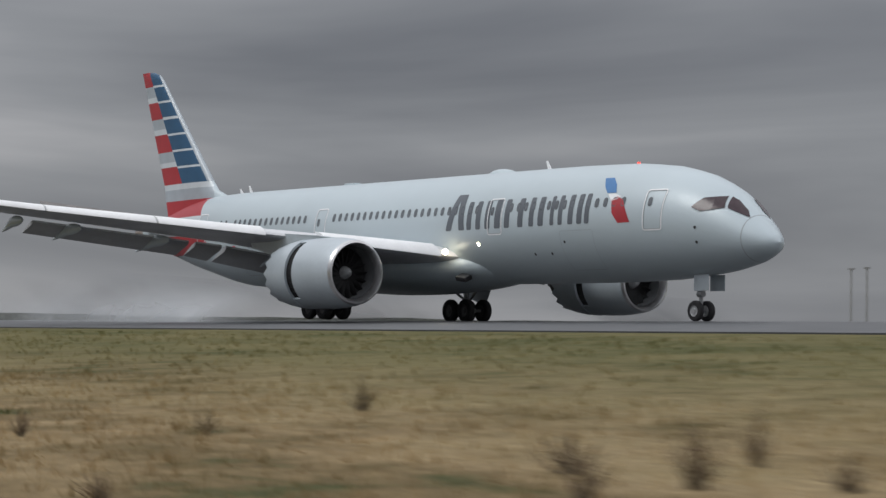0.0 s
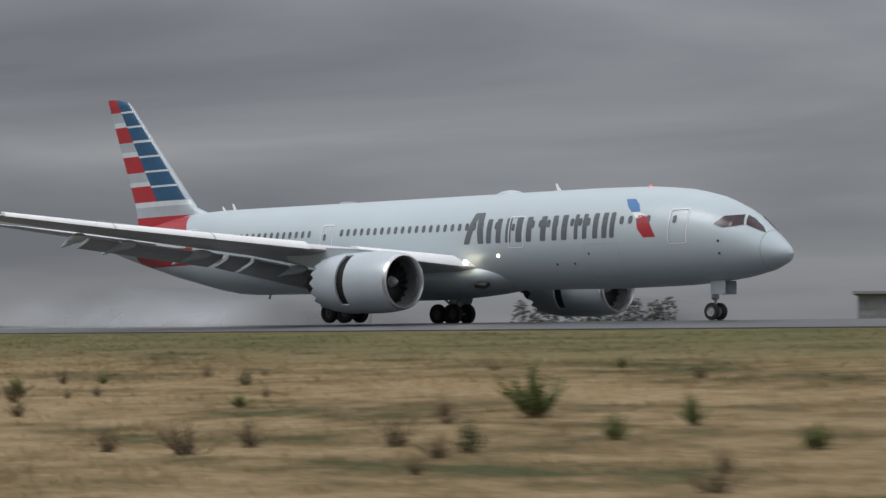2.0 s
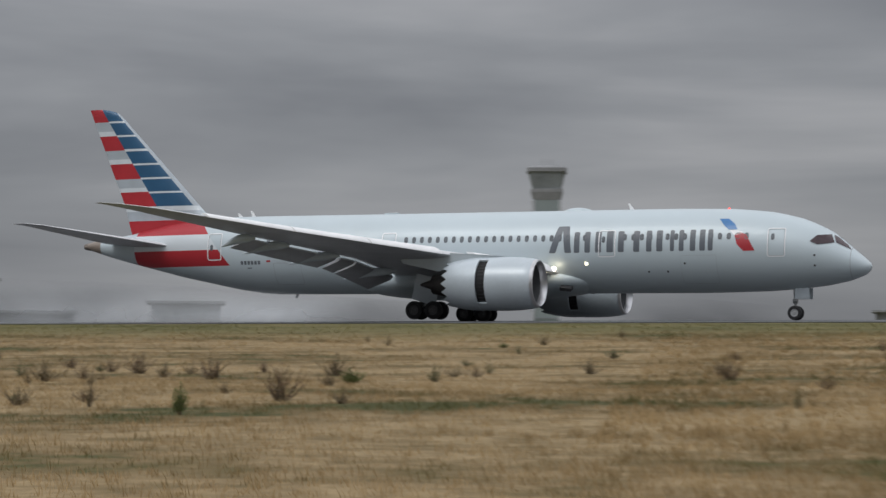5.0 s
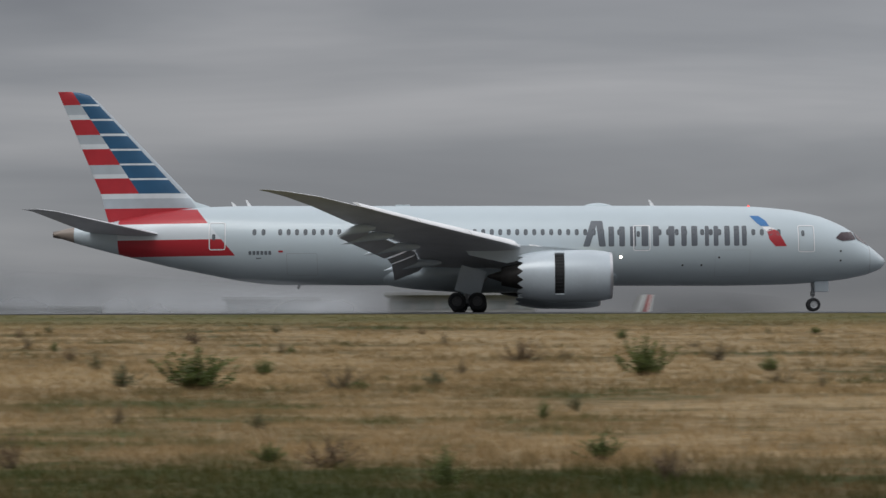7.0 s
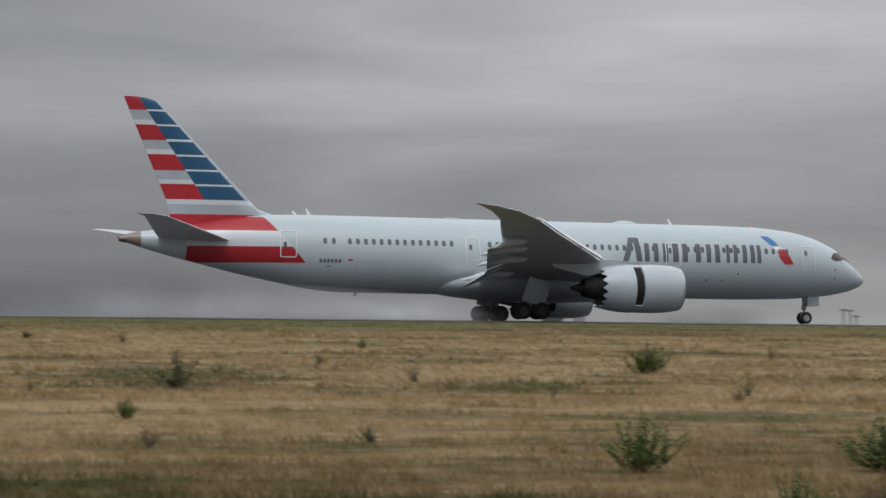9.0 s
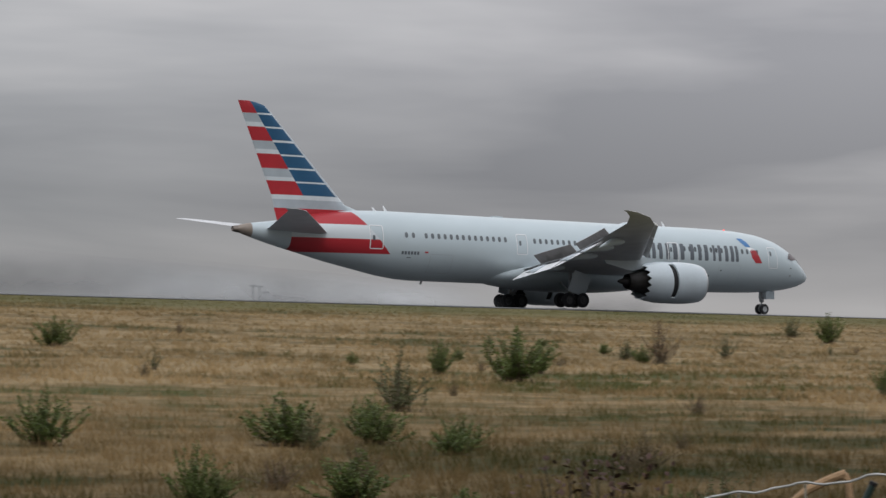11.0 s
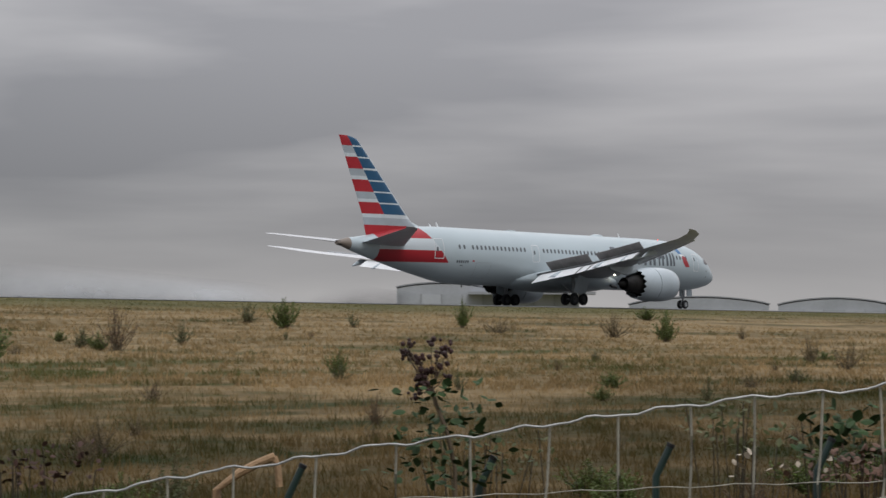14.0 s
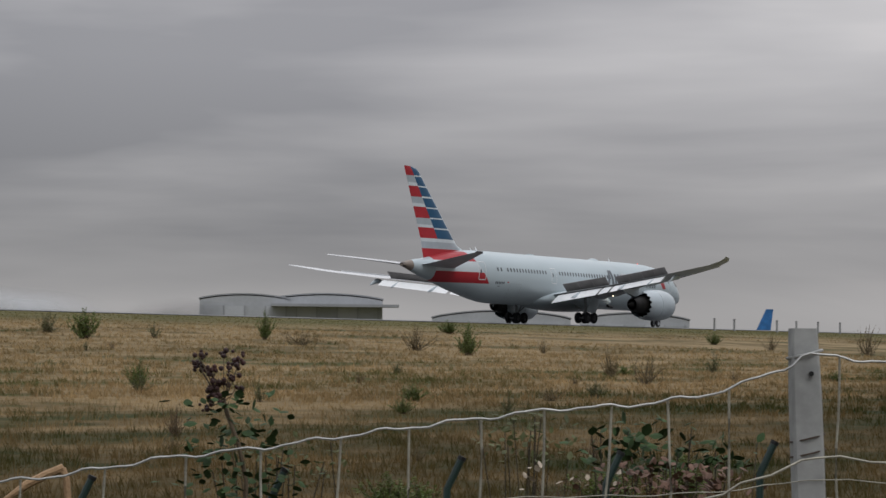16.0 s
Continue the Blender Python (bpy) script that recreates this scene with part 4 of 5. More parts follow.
def weed(kind, seed):
    """A weed one metre wide and high: many thin stems with small leaves all along."""
    rng = random.Random(seed)
    top = new("weed")
    st, lf = bmesh.new(), bmesh.new()
    stems = {"G": 42, "g": 26, "b": 34, "r": 36}[kind]
    per = {"G": 80, "g": 36, "b": 24, "r": 26}[kind]
    for i in range(stems):
        a, out, h = rng.uniform(0, 6.283), rng.uniform(0.01, 0.52), rng.uniform(0.4, 1.0)
        h *= 1 - 0.55 * out
        foot = Vector((rng.gauss(0, 0.07), rng.gauss(0, 0.07), -0.03))
        tip = Vector((math.cos(a) * out, math.sin(a) * out, h))
        bow = Vector((math.cos(a), math.sin(a), 0)) * rng.uniform(-0.08, 0.12)
        pts = [foot.lerp(tip, s) + bow * math.sin(math.pi * s) for s in (0, 0.35, 0.7, 1)]
        for p, q, r0, r1 in zip(pts, pts[1:], (0.009, 0.007, 0.005), (0.007, 0.005, 0.002)):
            rod(p, q, r0, r1, 3, st)
        for j in range(per):
            s = rng.uniform(0.18, 1.0)
            k = min(2, int(s * 3))
            c = pts[k].lerp(pts[k + 1], s * 3 - k)
            L = rng.uniform(0.03, 0.07) * (0.75 if kind in "br" else 1.1) * (1.15 - 0.5 * s)
            d = Vector((rng.gauss(0, 1), rng.gauss(0, 1), rng.gauss(0.7, 0.6))).normalized()
            w = d.cross(Vector((rng.gauss(0, 1), rng.gauss(0, 1), rng.gauss(0, 1)))).normalized() * L * rng.uniform(0.18, 0.32)
            v = [lf.verts.new(x) for x in (c, c + d * L * 0.5 + w, c + d * L, c + d * L * 0.5 - w)]
            lf.faces.new(v)
    part("stalk", st, M["stem"], top, smooth=False)
    part("foliage", lf, LEAF[kind], top, smooth=False)
    return tagged(top, WEED_LABEL[kind], "weed", "weeds on the slope")


LATE_WEEDS = [
    (85.7, 101.9, 1.40, 1.09, "g"), (82.8, 95.4, 1.63, 1.36, "G"), (89.3, 97.1, 0.78, 0.81, "g"), (97.2, 96.4, 0.97, 1.46, "G"), (92.8, 89.3, 1.83, 0.98, "b"), (97.1, 84.8, 1.84, 1.28, "b"),
    (41.7, 45.9, 0.58, 0.65, "G"), (43.9, 38.4, 0.76, 0.41, "G"), (92.5, 77.3, 1.20, 1.37, "G"), (133.9, 113.7, 1.67, 0.92, "G"), (150.4, 101.4, 1.28, 0.86, "G"), (89.2, 60.2, 0.76, 0.89, "g"),
    (74.0, 54.7, 0.98, 1.09, "b"), (67.4, 48.2, 1.02, 1.08, "b"), (143.6, 91.9, 1.20, 1.00, "b"), (52.9, 39.6, 1.09, 0.47, "g"), (146.3, 85.6, 1.58, 2.38, "b"), (107.0, 83.8, 0.64, 0.84, "b"),
]
MID_WEEDS = [
    (35.4, 53.5, 1.81, 1.28, "G"), (35.6, 57.7, 0.72, 0.87, "G"), (50.5, 67.1, 1.23, 1.55, "r"), (58.1, 73.0, 0.77, 0.84, "g"), (51.5, 70.4, 1.24, 0.72, "g"), (23.1, 38.8, 1.16, 1.05, "g"),
    (39.6, 43.5, 0.49, 0.42, "g"), (18.7, 32.3, 0.78, 0.52, "G"), (16.6, 26.5, 1.24, 0.36, "G"), (50.4, 68.0, 0.80, 0.60, "G"), (31.3, 75.6, 1.44, 1.00, "G"), (12.0, 29.2, 0.88, 0.66, "G"),
    (15.2, 28.5, 1.14, 0.68, "G"), (36.7, 59.5, 0.83, 0.86, "g"), (11.7, 22.1, 0.70, 0.35, "r"), (23.6, 39.9, 0.66, 0.77, "g"), (16.8, 28.9, 0.94, 0.47, "G"), (17.4, 27.6, 1.00, 0.38, "G"),
    (39.4, 58.2, 0.75, 0.83, "G"),
]
SIDE_WEEDS = [
    (-7.4, 59.0, 2.24, 1.01, "G"), (4.4, 69.9, 1.49, 1.07, "G"), (0.9, 79.3, 1.50, 0.85, "r"), (-3.7, 58.8, 1.04, 0.67, "b"), (-6.7, 42.4, 0.50, 0.40, "b"), (1.6, 48.0, 0.43, 0.45, "g"),
    (-9.6, 61.5, 1.02, 0.58, "g"), (7.5, 80.1, 1.14, 0.68, "b"), (-4.0, 40.4, 0.43, 0.32, "g"), (2.0, 27.9, 0.59, 0.39, "r"), (-6.2, 30.6, 0.43, 0.51, "r"), (-1.5, 60.2, 1.14, 0.46, "g"),
    (1.4, 31.7, 0.89, 0.30, "G"), (-3.0, 31.8, 0.75, 0.25, "G"), (-2.1, 30.6, 0.86, 0.43, "r"), (7.4, 62.6, 1.92, 0.44, "b"), (12.2, 61.8, 1.34, 0.89, "g"),
]
EARLY_WEEDS = [
    (-88.2, 104.9, 1.13, 0.97, "G"), (-83.9, 98.7, 0.67, 0.56, "g"), (-88.6, 98.1, 0.73, 0.53, "b"), (-88.3, 96.5, 0.93, 0.56, "r"), (-76.2, 95.2, 0.78, 0.53, "b"), (-83.2, 101.4, 0.47, 0.39, "G"),
    (-79.0, 101.2, 0.52, 0.39, "G"), (-97.4, 105.4, 1.18, 0.27, "G"), (-90.2, 96.3, 0.58, 0.48, "r"), (-86.0, 99.1, 0.85, 0.57, "b"), (-45.0, 79.2, 0.91, 0.79, "r"), (-43.8, 81.2, 0.47, 0.54, "g"),
    (-40.2, 75.9, 0.35, 0.55, "b"), (-41.4, 84.6, 1.02, 0.66, "r"), (-36.6, 67.6, 0.47, 0.40, "G"), (-44.8, 74.6, 1.37, 0.27, "G"), (-28.4, 68.6, 1.13, 0.92, "r"), (-37.0, 81.4, 1.24, 0.68, "r"),
    (-34.5, 85.1, 1.67, 0.67, "b"), (-33.7, 60.3, 1.07, 0.61, "G"), (-41.1, 78.3, 1.10, 0.61, "b"), (-44.7, 78.7, 0.89, 0.51, "b"), (-105.7, 105.3, 0.62, 0.48, "r"), (-111.0, 112.0, 0.79, 0.21, "G"),
    (-106.0, 107.1, 0.31, 0.30, "b"), (-106.1, 108.1, 0.39, 0.32, "r"), (-108.6, 106.7, 0.47, 0.40, "r"), (-54.4, 84.3, 0.83, 0.55, "r"), (-58.8, 99.9, 0.77, 0.51, "b"), (-55.1, 80.0, 0.68, 0.51, "r"),
    (-138.2, 115.1, 0.49, 0.32, "r"), (-136.6, 116.7, 0.48, 0.31, "r"), (-141.4, 112.1, 0.48, 0.28, "r"), (-121.7, 109.7, 0.53, 0.34, "r"), (-120.1, 110.6, 0.46, 0.31, "b"),
]

PROTO, USED = {k: [weed(k, 40 + 7 * i + j) for j in range(3)] for i, k in enumerate("Ggbr")}, set()


def plant(x, y, w, h, kind, seed):
    rng, w = random.Random(seed), min(w, 1.8 * h)
    p = PROTO[kind][seed % 3]
    m = pose(x, y, ground_z(x, y), 0, 0, rng.uniform(0, 360)) @ Matrix.Diagonal((w * 1.4, w * 1.4, h * rng.uniform(1.1, 1.3), 1))
    if p.name in USED:
        c = copy_thing(p, Matrix())
        c.matrix_basis = m
    else:
        USED.add(p.name)
        p.matrix_basis = m


for i, spot in enumerate(LATE_WEEDS + MID_WEEDS + SIDE_WEEDS + EARLY_WEEDS):
    plant(*spot, i)
rng = random.Random(77)
for i in range(70):       # small seedlings scattered between the larger weeds
    a, r = radians(rng.uniform(-14, 60)), rng.uniform(26, 115)
    plant(r * math.sin(a), r * math.cos(a), rng.uniform(0.25, 0.7), rng.uniform(0.25, 0.6), rng.choice("gbbrG"), 200 + i)
for i in range(45):
    plant(rng.uniform(-180, -25), rng.uniform(72, 122), rng.uniform(0.25, 0.8), rng.uniform(0.2, 0.5), rng.choice("gbrrbG"), 400 + i)

for i in range(26):        # low weeds at the foot of the slope
    a, r = radians(rng.uniform(22, 62)), rng.uniform(13, 30)
    plant(r * math.sin(a), r * math.cos(a), rng.uniform(0.4, 0.9), rng.uniform(0.25, 0.5), rng.choice("GGgrb"), 600 + i)
for i in range(90):       # dead docks and thistles on the bank
    x = rng.uniform(-165, -18)
    y = 62 + rng.uniform(0, 34) + max(0.0, (-30 - x)) * 0.24
    plant(x, y, rng.uniform(0.3, 0.9), rng.uniform(0.25, 0.6), rng.choice("rrrbbbgG"), 800 + i)

# ---- wire fence close to the camera ----
M["wire"] = surface("galvanised_wire", (0.42, 0.42, 0.41), 0.5, 0.5, 0.25, 20)
M["old_wire"] = surface("weathered_wire", (0.38, 0.36, 0.30), 0.6, 0.3, 0.3, 20)
M["post"] = surface("weathered_concrete", (0.36, 0.365, 0.36), 0.9, 0, 0.26, 4, 0.06, fine=7)
M["rust"] = surface("rusted_tie_wire", (0.085, 0.06, 0.045), 0.8, 0.2, 0.3, 20)
M["green_steel"] = surface("dark_green_coated_steel", (0.015, 0.035, 0.030), 0.45, 0, 0.2, 10)
FENCE = Matrix.Translation((0.223, 0.20, 0)) @ pose(0, 0, 0, 0, 0, -49.49)   # x along the fence, y away from the eye


def fence_point(s, z, depth=5.5):
    return FENCE @ Vector((s * depth / 5.5, depth, z))


def tube(points, r, steps=6, bm=None):
    bm = bm or bmesh.new()
    rings = []
    for i, p in enumerate(points):
        d = (points[min(i + 1, len(points) - 1)] - points[max(i - 1, 0)]).normalized()
        q = d.to_track_quat("Z", "Y")
        rings.append([p + q @ Vector((r * math.cos(6.283 * k / steps), r * math.sin(6.283 * k / steps), 0)) for k in range(steps)])
    return loft(rings, True, True, bm)


# top wire: run along the fence, height
TOP_WIRE = [(-1.55, -4.74), (-1.03, -4.640), (-0.87, -4.620), (-0.63, -4.578), (-0.40, -4.552), (-0.19, -4.520), (0.09, -4.481), (0.28, -4.456), (0.43, -4.449), (0.61, -4.424), (0.70, -4.396), (0.81, -4.354), (0.845, -4.325), (0.91, -4.33), (1.03, -4.342), (1.5, -4.37)]


def wire_z(s):
    return float(np.interp(s, [a for a, _ in TOP_WIRE], [b for _, b in TOP_WIRE]))


def build_fence():
    fence = new("wire_fence")
    tagged(fence, "sagging galvanised stock fence with wavy top wire", "fence")
    s, pts = -1.5, []
    while s < 1.45:
        pts.append(fence_point(s, wire_z(s) + 0.0045 * math.sin(s * 37) + 0.002 * math.sin(s * 83)))
        s += 0.02
    part("top_wire", tube(pts, 0.0032), M["wire"], fence, "pale wavy galvanised top wire")
    for k, (drop, r) in enumerate(((0.155, 0.0013), (0.20, 0.0013), (0.26, 0.0013), (0.40, 0.002))):
        pts = [fence_point(-1.5 + 0.05 * i, wire_z(-1.5 + 0.05 * i) * 0.35 - 2.945 - drop + 0.003 * math.sin(i * 1.7 + k), 5.52) for i in range(60)]
        part("line_wire", tube(pts, r, 4), M["old_wire"], fence)
    pts = [fence_point(a, b + 0.004 * math.sin(a * 55), 5.48) for a, b in ((0.50, -4.70), (0.56, -4.68), (0.62, -4.66), (0.66, -4.645), (0.70, -4.625), (0.77, -4.60), (0.84, -4.572), (0.875, -4.560), (0.93, -4.562), (1.0, -4.568), (1.2, -4.575))]
    part("line_wire", tube(pts, 0.0030), M["old_wire"], fence, "slack lower wire tied to the post")
    rng = random.Random(5)
    for s in (-1.27, -1.12, -0.965, -0.77, -0.58, -0.405, -0.228, -0.067, 0.097, 0.244, 0.397, 0.532, 0.672, 0.925, 1.07):
        z = wire_z(s)
        k = rng.uniform(-0.012, 0.012)
        pts = [fence_point(s + k * math.sin(i * 0.9 + s * 5) * (0.4 if i < 3 else 1), z - 0.07 * i, 5.51) for i in range(18)]
        part("stay_wire", tube(pts, 0.0030, 5), M["old_wire"], fence, "weathered upright stay wire")
    # concrete post, leaning slightly
    a, b = fence_point(0.842, -4.265, 5.56), fence_point(0.905, -5.99, 5.56)
    rings = []
    for t in [i / 12 for i in range(13)]:
        c = a.lerp(b, t)
        w = 0.0345 + 0.0022 * min(1, t * 2) + 0.0006 * math.sin(t * 40)
        if t == 0:
            w *= 0.88
        ax, ay = FENCE.to_3x3() @ Vector((w, 0, 0)), FENCE.to_3x3() @ Vector((0, w, 0))
        ch = 0.82
        rings.append([c + ax * p + ay * q for p, q in ((-1, -ch), (-ch, -1), (ch, -1), (1, -ch), (1, ch), (ch, 1), (-ch, 1), (-1, ch))])
    post = part("post", loft(rings), M["post"], fence, "pale grey weathered concrete post")
    h = rod(fence_point(0.862, -4.37, 5.527), fence_point(0.862, -4.37, 5.515), 0.006, None, 10)
    part("bolt_hole", h, M["black"], post)
    for zz, rr in ((-4.325, 0.0035), (-4.52, 0.0022), (-4.555, 0.0022)):
        ring = [FENCE @ Vector((0.853 + 0.0365 * (-4.265 - zz) + 0.041 * math.cos(a), 5.56 + 0.041 * math.sin(a), zz + 0.010 * math.cos(a))) for a in [6.283 * i / 20 for i in range(21)]]
        part("tie_wire", tube(ring, rr, 5), M["rust"] if zz < -4.4 else M["wire"], post)
    return fence


build_fence()


def stake(s, depth, z_top):
    """A dark green steel stake with a bent top."""
    top = fence_point(s, z_top, depth)
    r = FENCE.to_3x3()
    elbow = top + r @ Vector((-0.035, 0.0, -0.075))
    foot = elbow + r @ Vector((-0.012, 0, 0))
    foot.z = ground_z(foot.x, foot.y) - 0.02
    bm = tube([top, top.lerp(elbow, 0.5), elbow, elbow.lerp(foot, 0.1), foot], 0.0095, 8)
    ob = new("fence_stake")
    part("shaft", bm, M["green_steel"], ob)
    part("cap", rod(top + (top - elbow) * 0.12, top, 0.011, 0.011, 8), M["black"], ob)
    return tagged(ob, "dark green bent steel fence stake", "stake", "green stakes along the fence")


for s, z in ((-0.80, -4.66), (-0.355, -4.636), (0.053, -4.602), (0.42, -4.585), (0.775, -4.555)):
    stake(s, 6.1, z)

# ---- bramble, leafy weeds and litter behind the fence ----
M["berry"] = surface("dry_dark_berry", (0.040, 0.014, 0.012), 0.6, 0, 0.5, 30)
M["twig"] = surface("bramble_twig", (0.13, 0.095, 0.06), 0.8, 0, 0.3, 15)
M["dark_twig"] = surface("dark_dead_twig", (0.045, 0.035, 0.022), 0.8, 0, 0.3, 15)
M["bramble_leaf"] = surface("bramble_leaf_green", (0.030, 0.062, 0.016), 0.8, 0, 0.4, 12)
M["dead_leaf"] = surface("dead_leaf_pink_brown", (0.15, 0.085, 0.06), 0.8, 0, 0.5, 14)
M["pale_leaf"] = surface("bleached_leaf", (0.50, 0.42, 0.33), 0.8, 0, 0.3, 14)
M["raw_wood"] = surface("broken_raw_wood", (0.38, 0.24, 0.13), 0.75, 0, 0.25, 12, 0.3)


def leaf(bm, c, d, L, w, rng):
    d = d.normalized()
    sd = d.cross(Vector((rng.gauss(0, 0.5), rng.gauss(0, 0.5), 1))).normalized()
    up = sd.cross(d)
    pts = [(0, 0), (0.25, 0.75), (0.55, 1.0), (0.85, 0.5), (1, 0), (0.85, -0.5), (0.55, -1.0), (0.25, -0.75)]
    mid = [bm.verts.new(c + d * L * f + up * L * 0.10 * math.sin(3.14 * f)) for f in (0, 0.5, 1)]
    lft = [bm.verts.new(c + d * L * a + sd * w * b + up * L * 0.02) for a, b in pts[1:4]]
    rgt = [bm.verts.new(c + d * L * a + sd * w * b + up * L * 0.02) for a, b in pts[5:8][::-1]]
    for e in (lft, rgt):
        bm.faces.new((mid[0], e[0], e[1], mid[1]))
        bm.faces.new((mid[1], e[1], e[2], mid[2]))


def build_bramble():
    rng = random.Random(9)
    ob = new("bramble")
    dp = 6.0
    P = lambda u, v: fence_point((u - 784) * 5.5 / 4200, -4.343 + 5.5 * (0.0462 + 0.00925 * (u - 784) / 4200 + (441 - v) / 4200), dp) + Vector((0, 0, 0))
    foot = P(452, 882)
    foot.z = ground_z(foot.x, foot.y) - 0.03
    crown = P(405, 716)
    spine = [foot, P(446, 870), P(432, 800), P(412, 745), crown]
    bm = tube(spine, 0.006, 6)
    tips = [(372, 632), (398, 628), (425, 640), (360, 655), (383, 660), (415, 655), (430, 672), (362, 690), (388, 690), (405, 680), (372, 720), (380, 705), (420, 690), (392, 642)]
    bb = bmesh.new()
    for u, v in tips:
        t = P(u, v) + Vector((rng.gauss(0, 0.02), rng.gauss(0, 0.02), 0))
        tube([crown.lerp(t, 0.0), crown.lerp(t, 0.5) + Vector((0, 0, -0.008)), t], 0.0016, 4, bm)
        for _ in range(9):
            bmesh.ops.create_icosphere(bb, subdivisions=1, radius=rng.uniform(0.004, 0.0085), matrix=Matrix.Translation(t + Vector((rng.gauss(0, 0.009), rng.gauss(0, 0.009), rng.gauss(0, 0.008)))))
    part("cane", bm, M["twig"], ob)
    part("seed_head", bb, M["berry"], ob, "clusters of dried dark red berries")
    lf = bmesh.new()
    for _ in range(200):
        v = rng.uniform(706, 905)
        c = P(rng.gauss(424 + (v - 700) * 0.09, 17 + (v - 690) * 0.12), v) + Vector((rng.gauss(0, 0.05), rng.gauss(0, 0.05), 0))
        leaf(lf, c, Vector((rng.gauss(0, 1), rng.gauss(0, 1), rng.gauss(0.2, 0.6))), rng.uniform(0.016, 0.038), rng.uniform(0.007, 0.014), rng)
    part("foliage", lf, M["bramble_leaf"], ob, "dark green bramble leaves")
    return tagged(ob, "bramble cane with dried dark berry clusters and green leaves", "bramble")


def build_leafy(u0, u1, v0, v1, count, depth, name, label, mat, size, seed, cat):
    """A low leafy plant or litter heap behind the fence, in a patch of it."""
    rng = random.Random(seed)
    ob = new(name)
    P = lambda u, v: fence_point((u - 784) * 5.5 / 4200, -4.343 + 5.5 * (0.0462 + 0.00925 * (u - 784) / 4200 + (441 - v) / 4200), depth)
    foot = P((u0 + u1) / 2, v1)
    gz = ground_z(foot.x, foot.y) - 0.02
    foot.z = gz
    st, lf = bmesh.new(), bmesh.new()
    for i in range(count):
        c = P(rng.uniform(u0, u1), v0 + (v1 - v0) * rng.uniform(0, 1) ** 0.8) + Vector((rng.gauss(0, 0.05), rng.gauss(0, 0.05), 0))
        if i % 8 == 0:
            f = foot + Vector((rng.gauss(0, 0.06), rng.gauss(0, 0.06), 0))
            tube([f, f.lerp(c, 0.5) + Vector((rng.gauss(0, 0.02), rng.gauss(0, 0.02), 0.02)), c], 0.0016, 4, st)
        leaf(lf, c, Vector((rng.gauss(0, 1), rng.gauss(0, 1), rng.gauss(0.4, 0.7))), size * rng.uniform(0.6, 1.3), size * rng.uniform(0.22, 0.4), rng)
    tagged(part("stalk", st, M["dark_twig"], ob), kind="stuff")
    tagged(part("foliage", lf, mat, ob), kind="stuff")
    return tagged(ob, label, cat)


build_bramble()
build_leafy(1055, 1200, 760, 872, 110, 6.4, "leafy_weed", "broad-leaved dark green weed behind the fence", M["bramble_leaf"], 0.038, 21, "weed")
build_leafy(1240, 1300, 800, 862, 60, 6.5, "leafy_weed", "small dark green weed behind the fence", M["bramble_leaf"], 0.034, 22, "weed")
build_leafy(880, 1010, 745, 850, 110, 6.6, "leafy_weed", "trailing green weed behind the fence", LEAF["g"], 0.024, 23, "weed")
build_leafy(1100, 1300, 838, 905, 190, 6.2, "dead_branch", "heap of dry pinkish-brown dead leaves on twigs", M["dead_leaf"], 0.026, 24, "dead leaves")
build_leafy(975, 1075, 846, 895, 22, 6.2, "dead_branch", "cut branch with bleached curled leaves", M["pale_leaf"], 0.024, 25, "dead leaves")
build_leafy(400, 590, 790, 900, 150, 6.4, "leafy_weed", "grey-green weed with small pale leaves", LEAF["g"], 0.018, 26, "weed")

M["dark_russet"] = surface("dark_russet_dock", (0.060, 0.028, 0.020), 0.8, 0, 0.4, 14)
build_leafy(-420, -230, 822, 905, 120, 6.1, "dead_weed", "dark russet dead dock beside the fence", M["dark_russet"], 0.022, 27, "weed")


def broken_branch():
    ob = new("broken_branch")
    P = lambda u, v, d=5.9: fence_point((u - 784) * 5.5 / 4200, -4.343 + 5.5 * (0.0462 + 0.00925 * (u - 784) / 4200 + (441 - v) / 4200), d)
    low = P(20, 905)
    foot = Vector((low.x, low.y, ground_z(low.x, low.y) - 0.02))
    part("limb", tube([foot, low, P(62, 872), P(98, 853), P(124, 842)], 0.011, 8), M["raw_wood"], ob)
    part("limb", tube([P(122, 843), P(129, 860), P(133, 900)], 0.009, 8), M["raw_wood"], ob)
    return tagged(ob, "snapped branch of pale raw wood beside the fence", "branch")


broken_branch()

# ---- far side of the airfield ----
# far paints are shifted towards sky grey: distance haze is in the colour
M["cladding"] = surface("hazed_hangar_cladding", (0.42, 0.435, 0.46), 0.6, 0, 0.10, 0.08)
M["roof"] = surface("hazed_hangar_roof", (0.33, 0.34, 0.36), 0.6, 0, 0.10, 0.06)
M["panel"] = surface("hazed_hangar_door", (0.47, 0.485, 0.51), 0.6, 0, 0.06, 0.1)
M["far_dark"] = surface("hazed_dark_concrete", (0.25, 0.255, 0.262), 0.8, 0, 0.15, 0.1)
M["far_mid"] = surface("hazed_concrete", (0.29, 0.295, 0.30), 0.8, 0, 0.12, 0.1)
M["far_glass"] = surface("hazed_glazing", (0.23, 0.25, 0.26), 0.5, 0, 0.25, 0.15)
# foliage of trees and ridge, greyed and lightened to paint in haze
M["far_leaf"] = surface("hazed_foliage", (0.175, 0.185, 0.175), 0.9, 0, 0.35, 0.4)
M["far_white"] = surface("distant_white_paint", (0.70, 0.72, 0.74), 0.5, 0, 0.06, 0.2)
M["fin_blue"] = surface("bright_blue_tail_paint", (0.03, 0.16, 0.42), 0.45, 0, 0.3, 0.5)


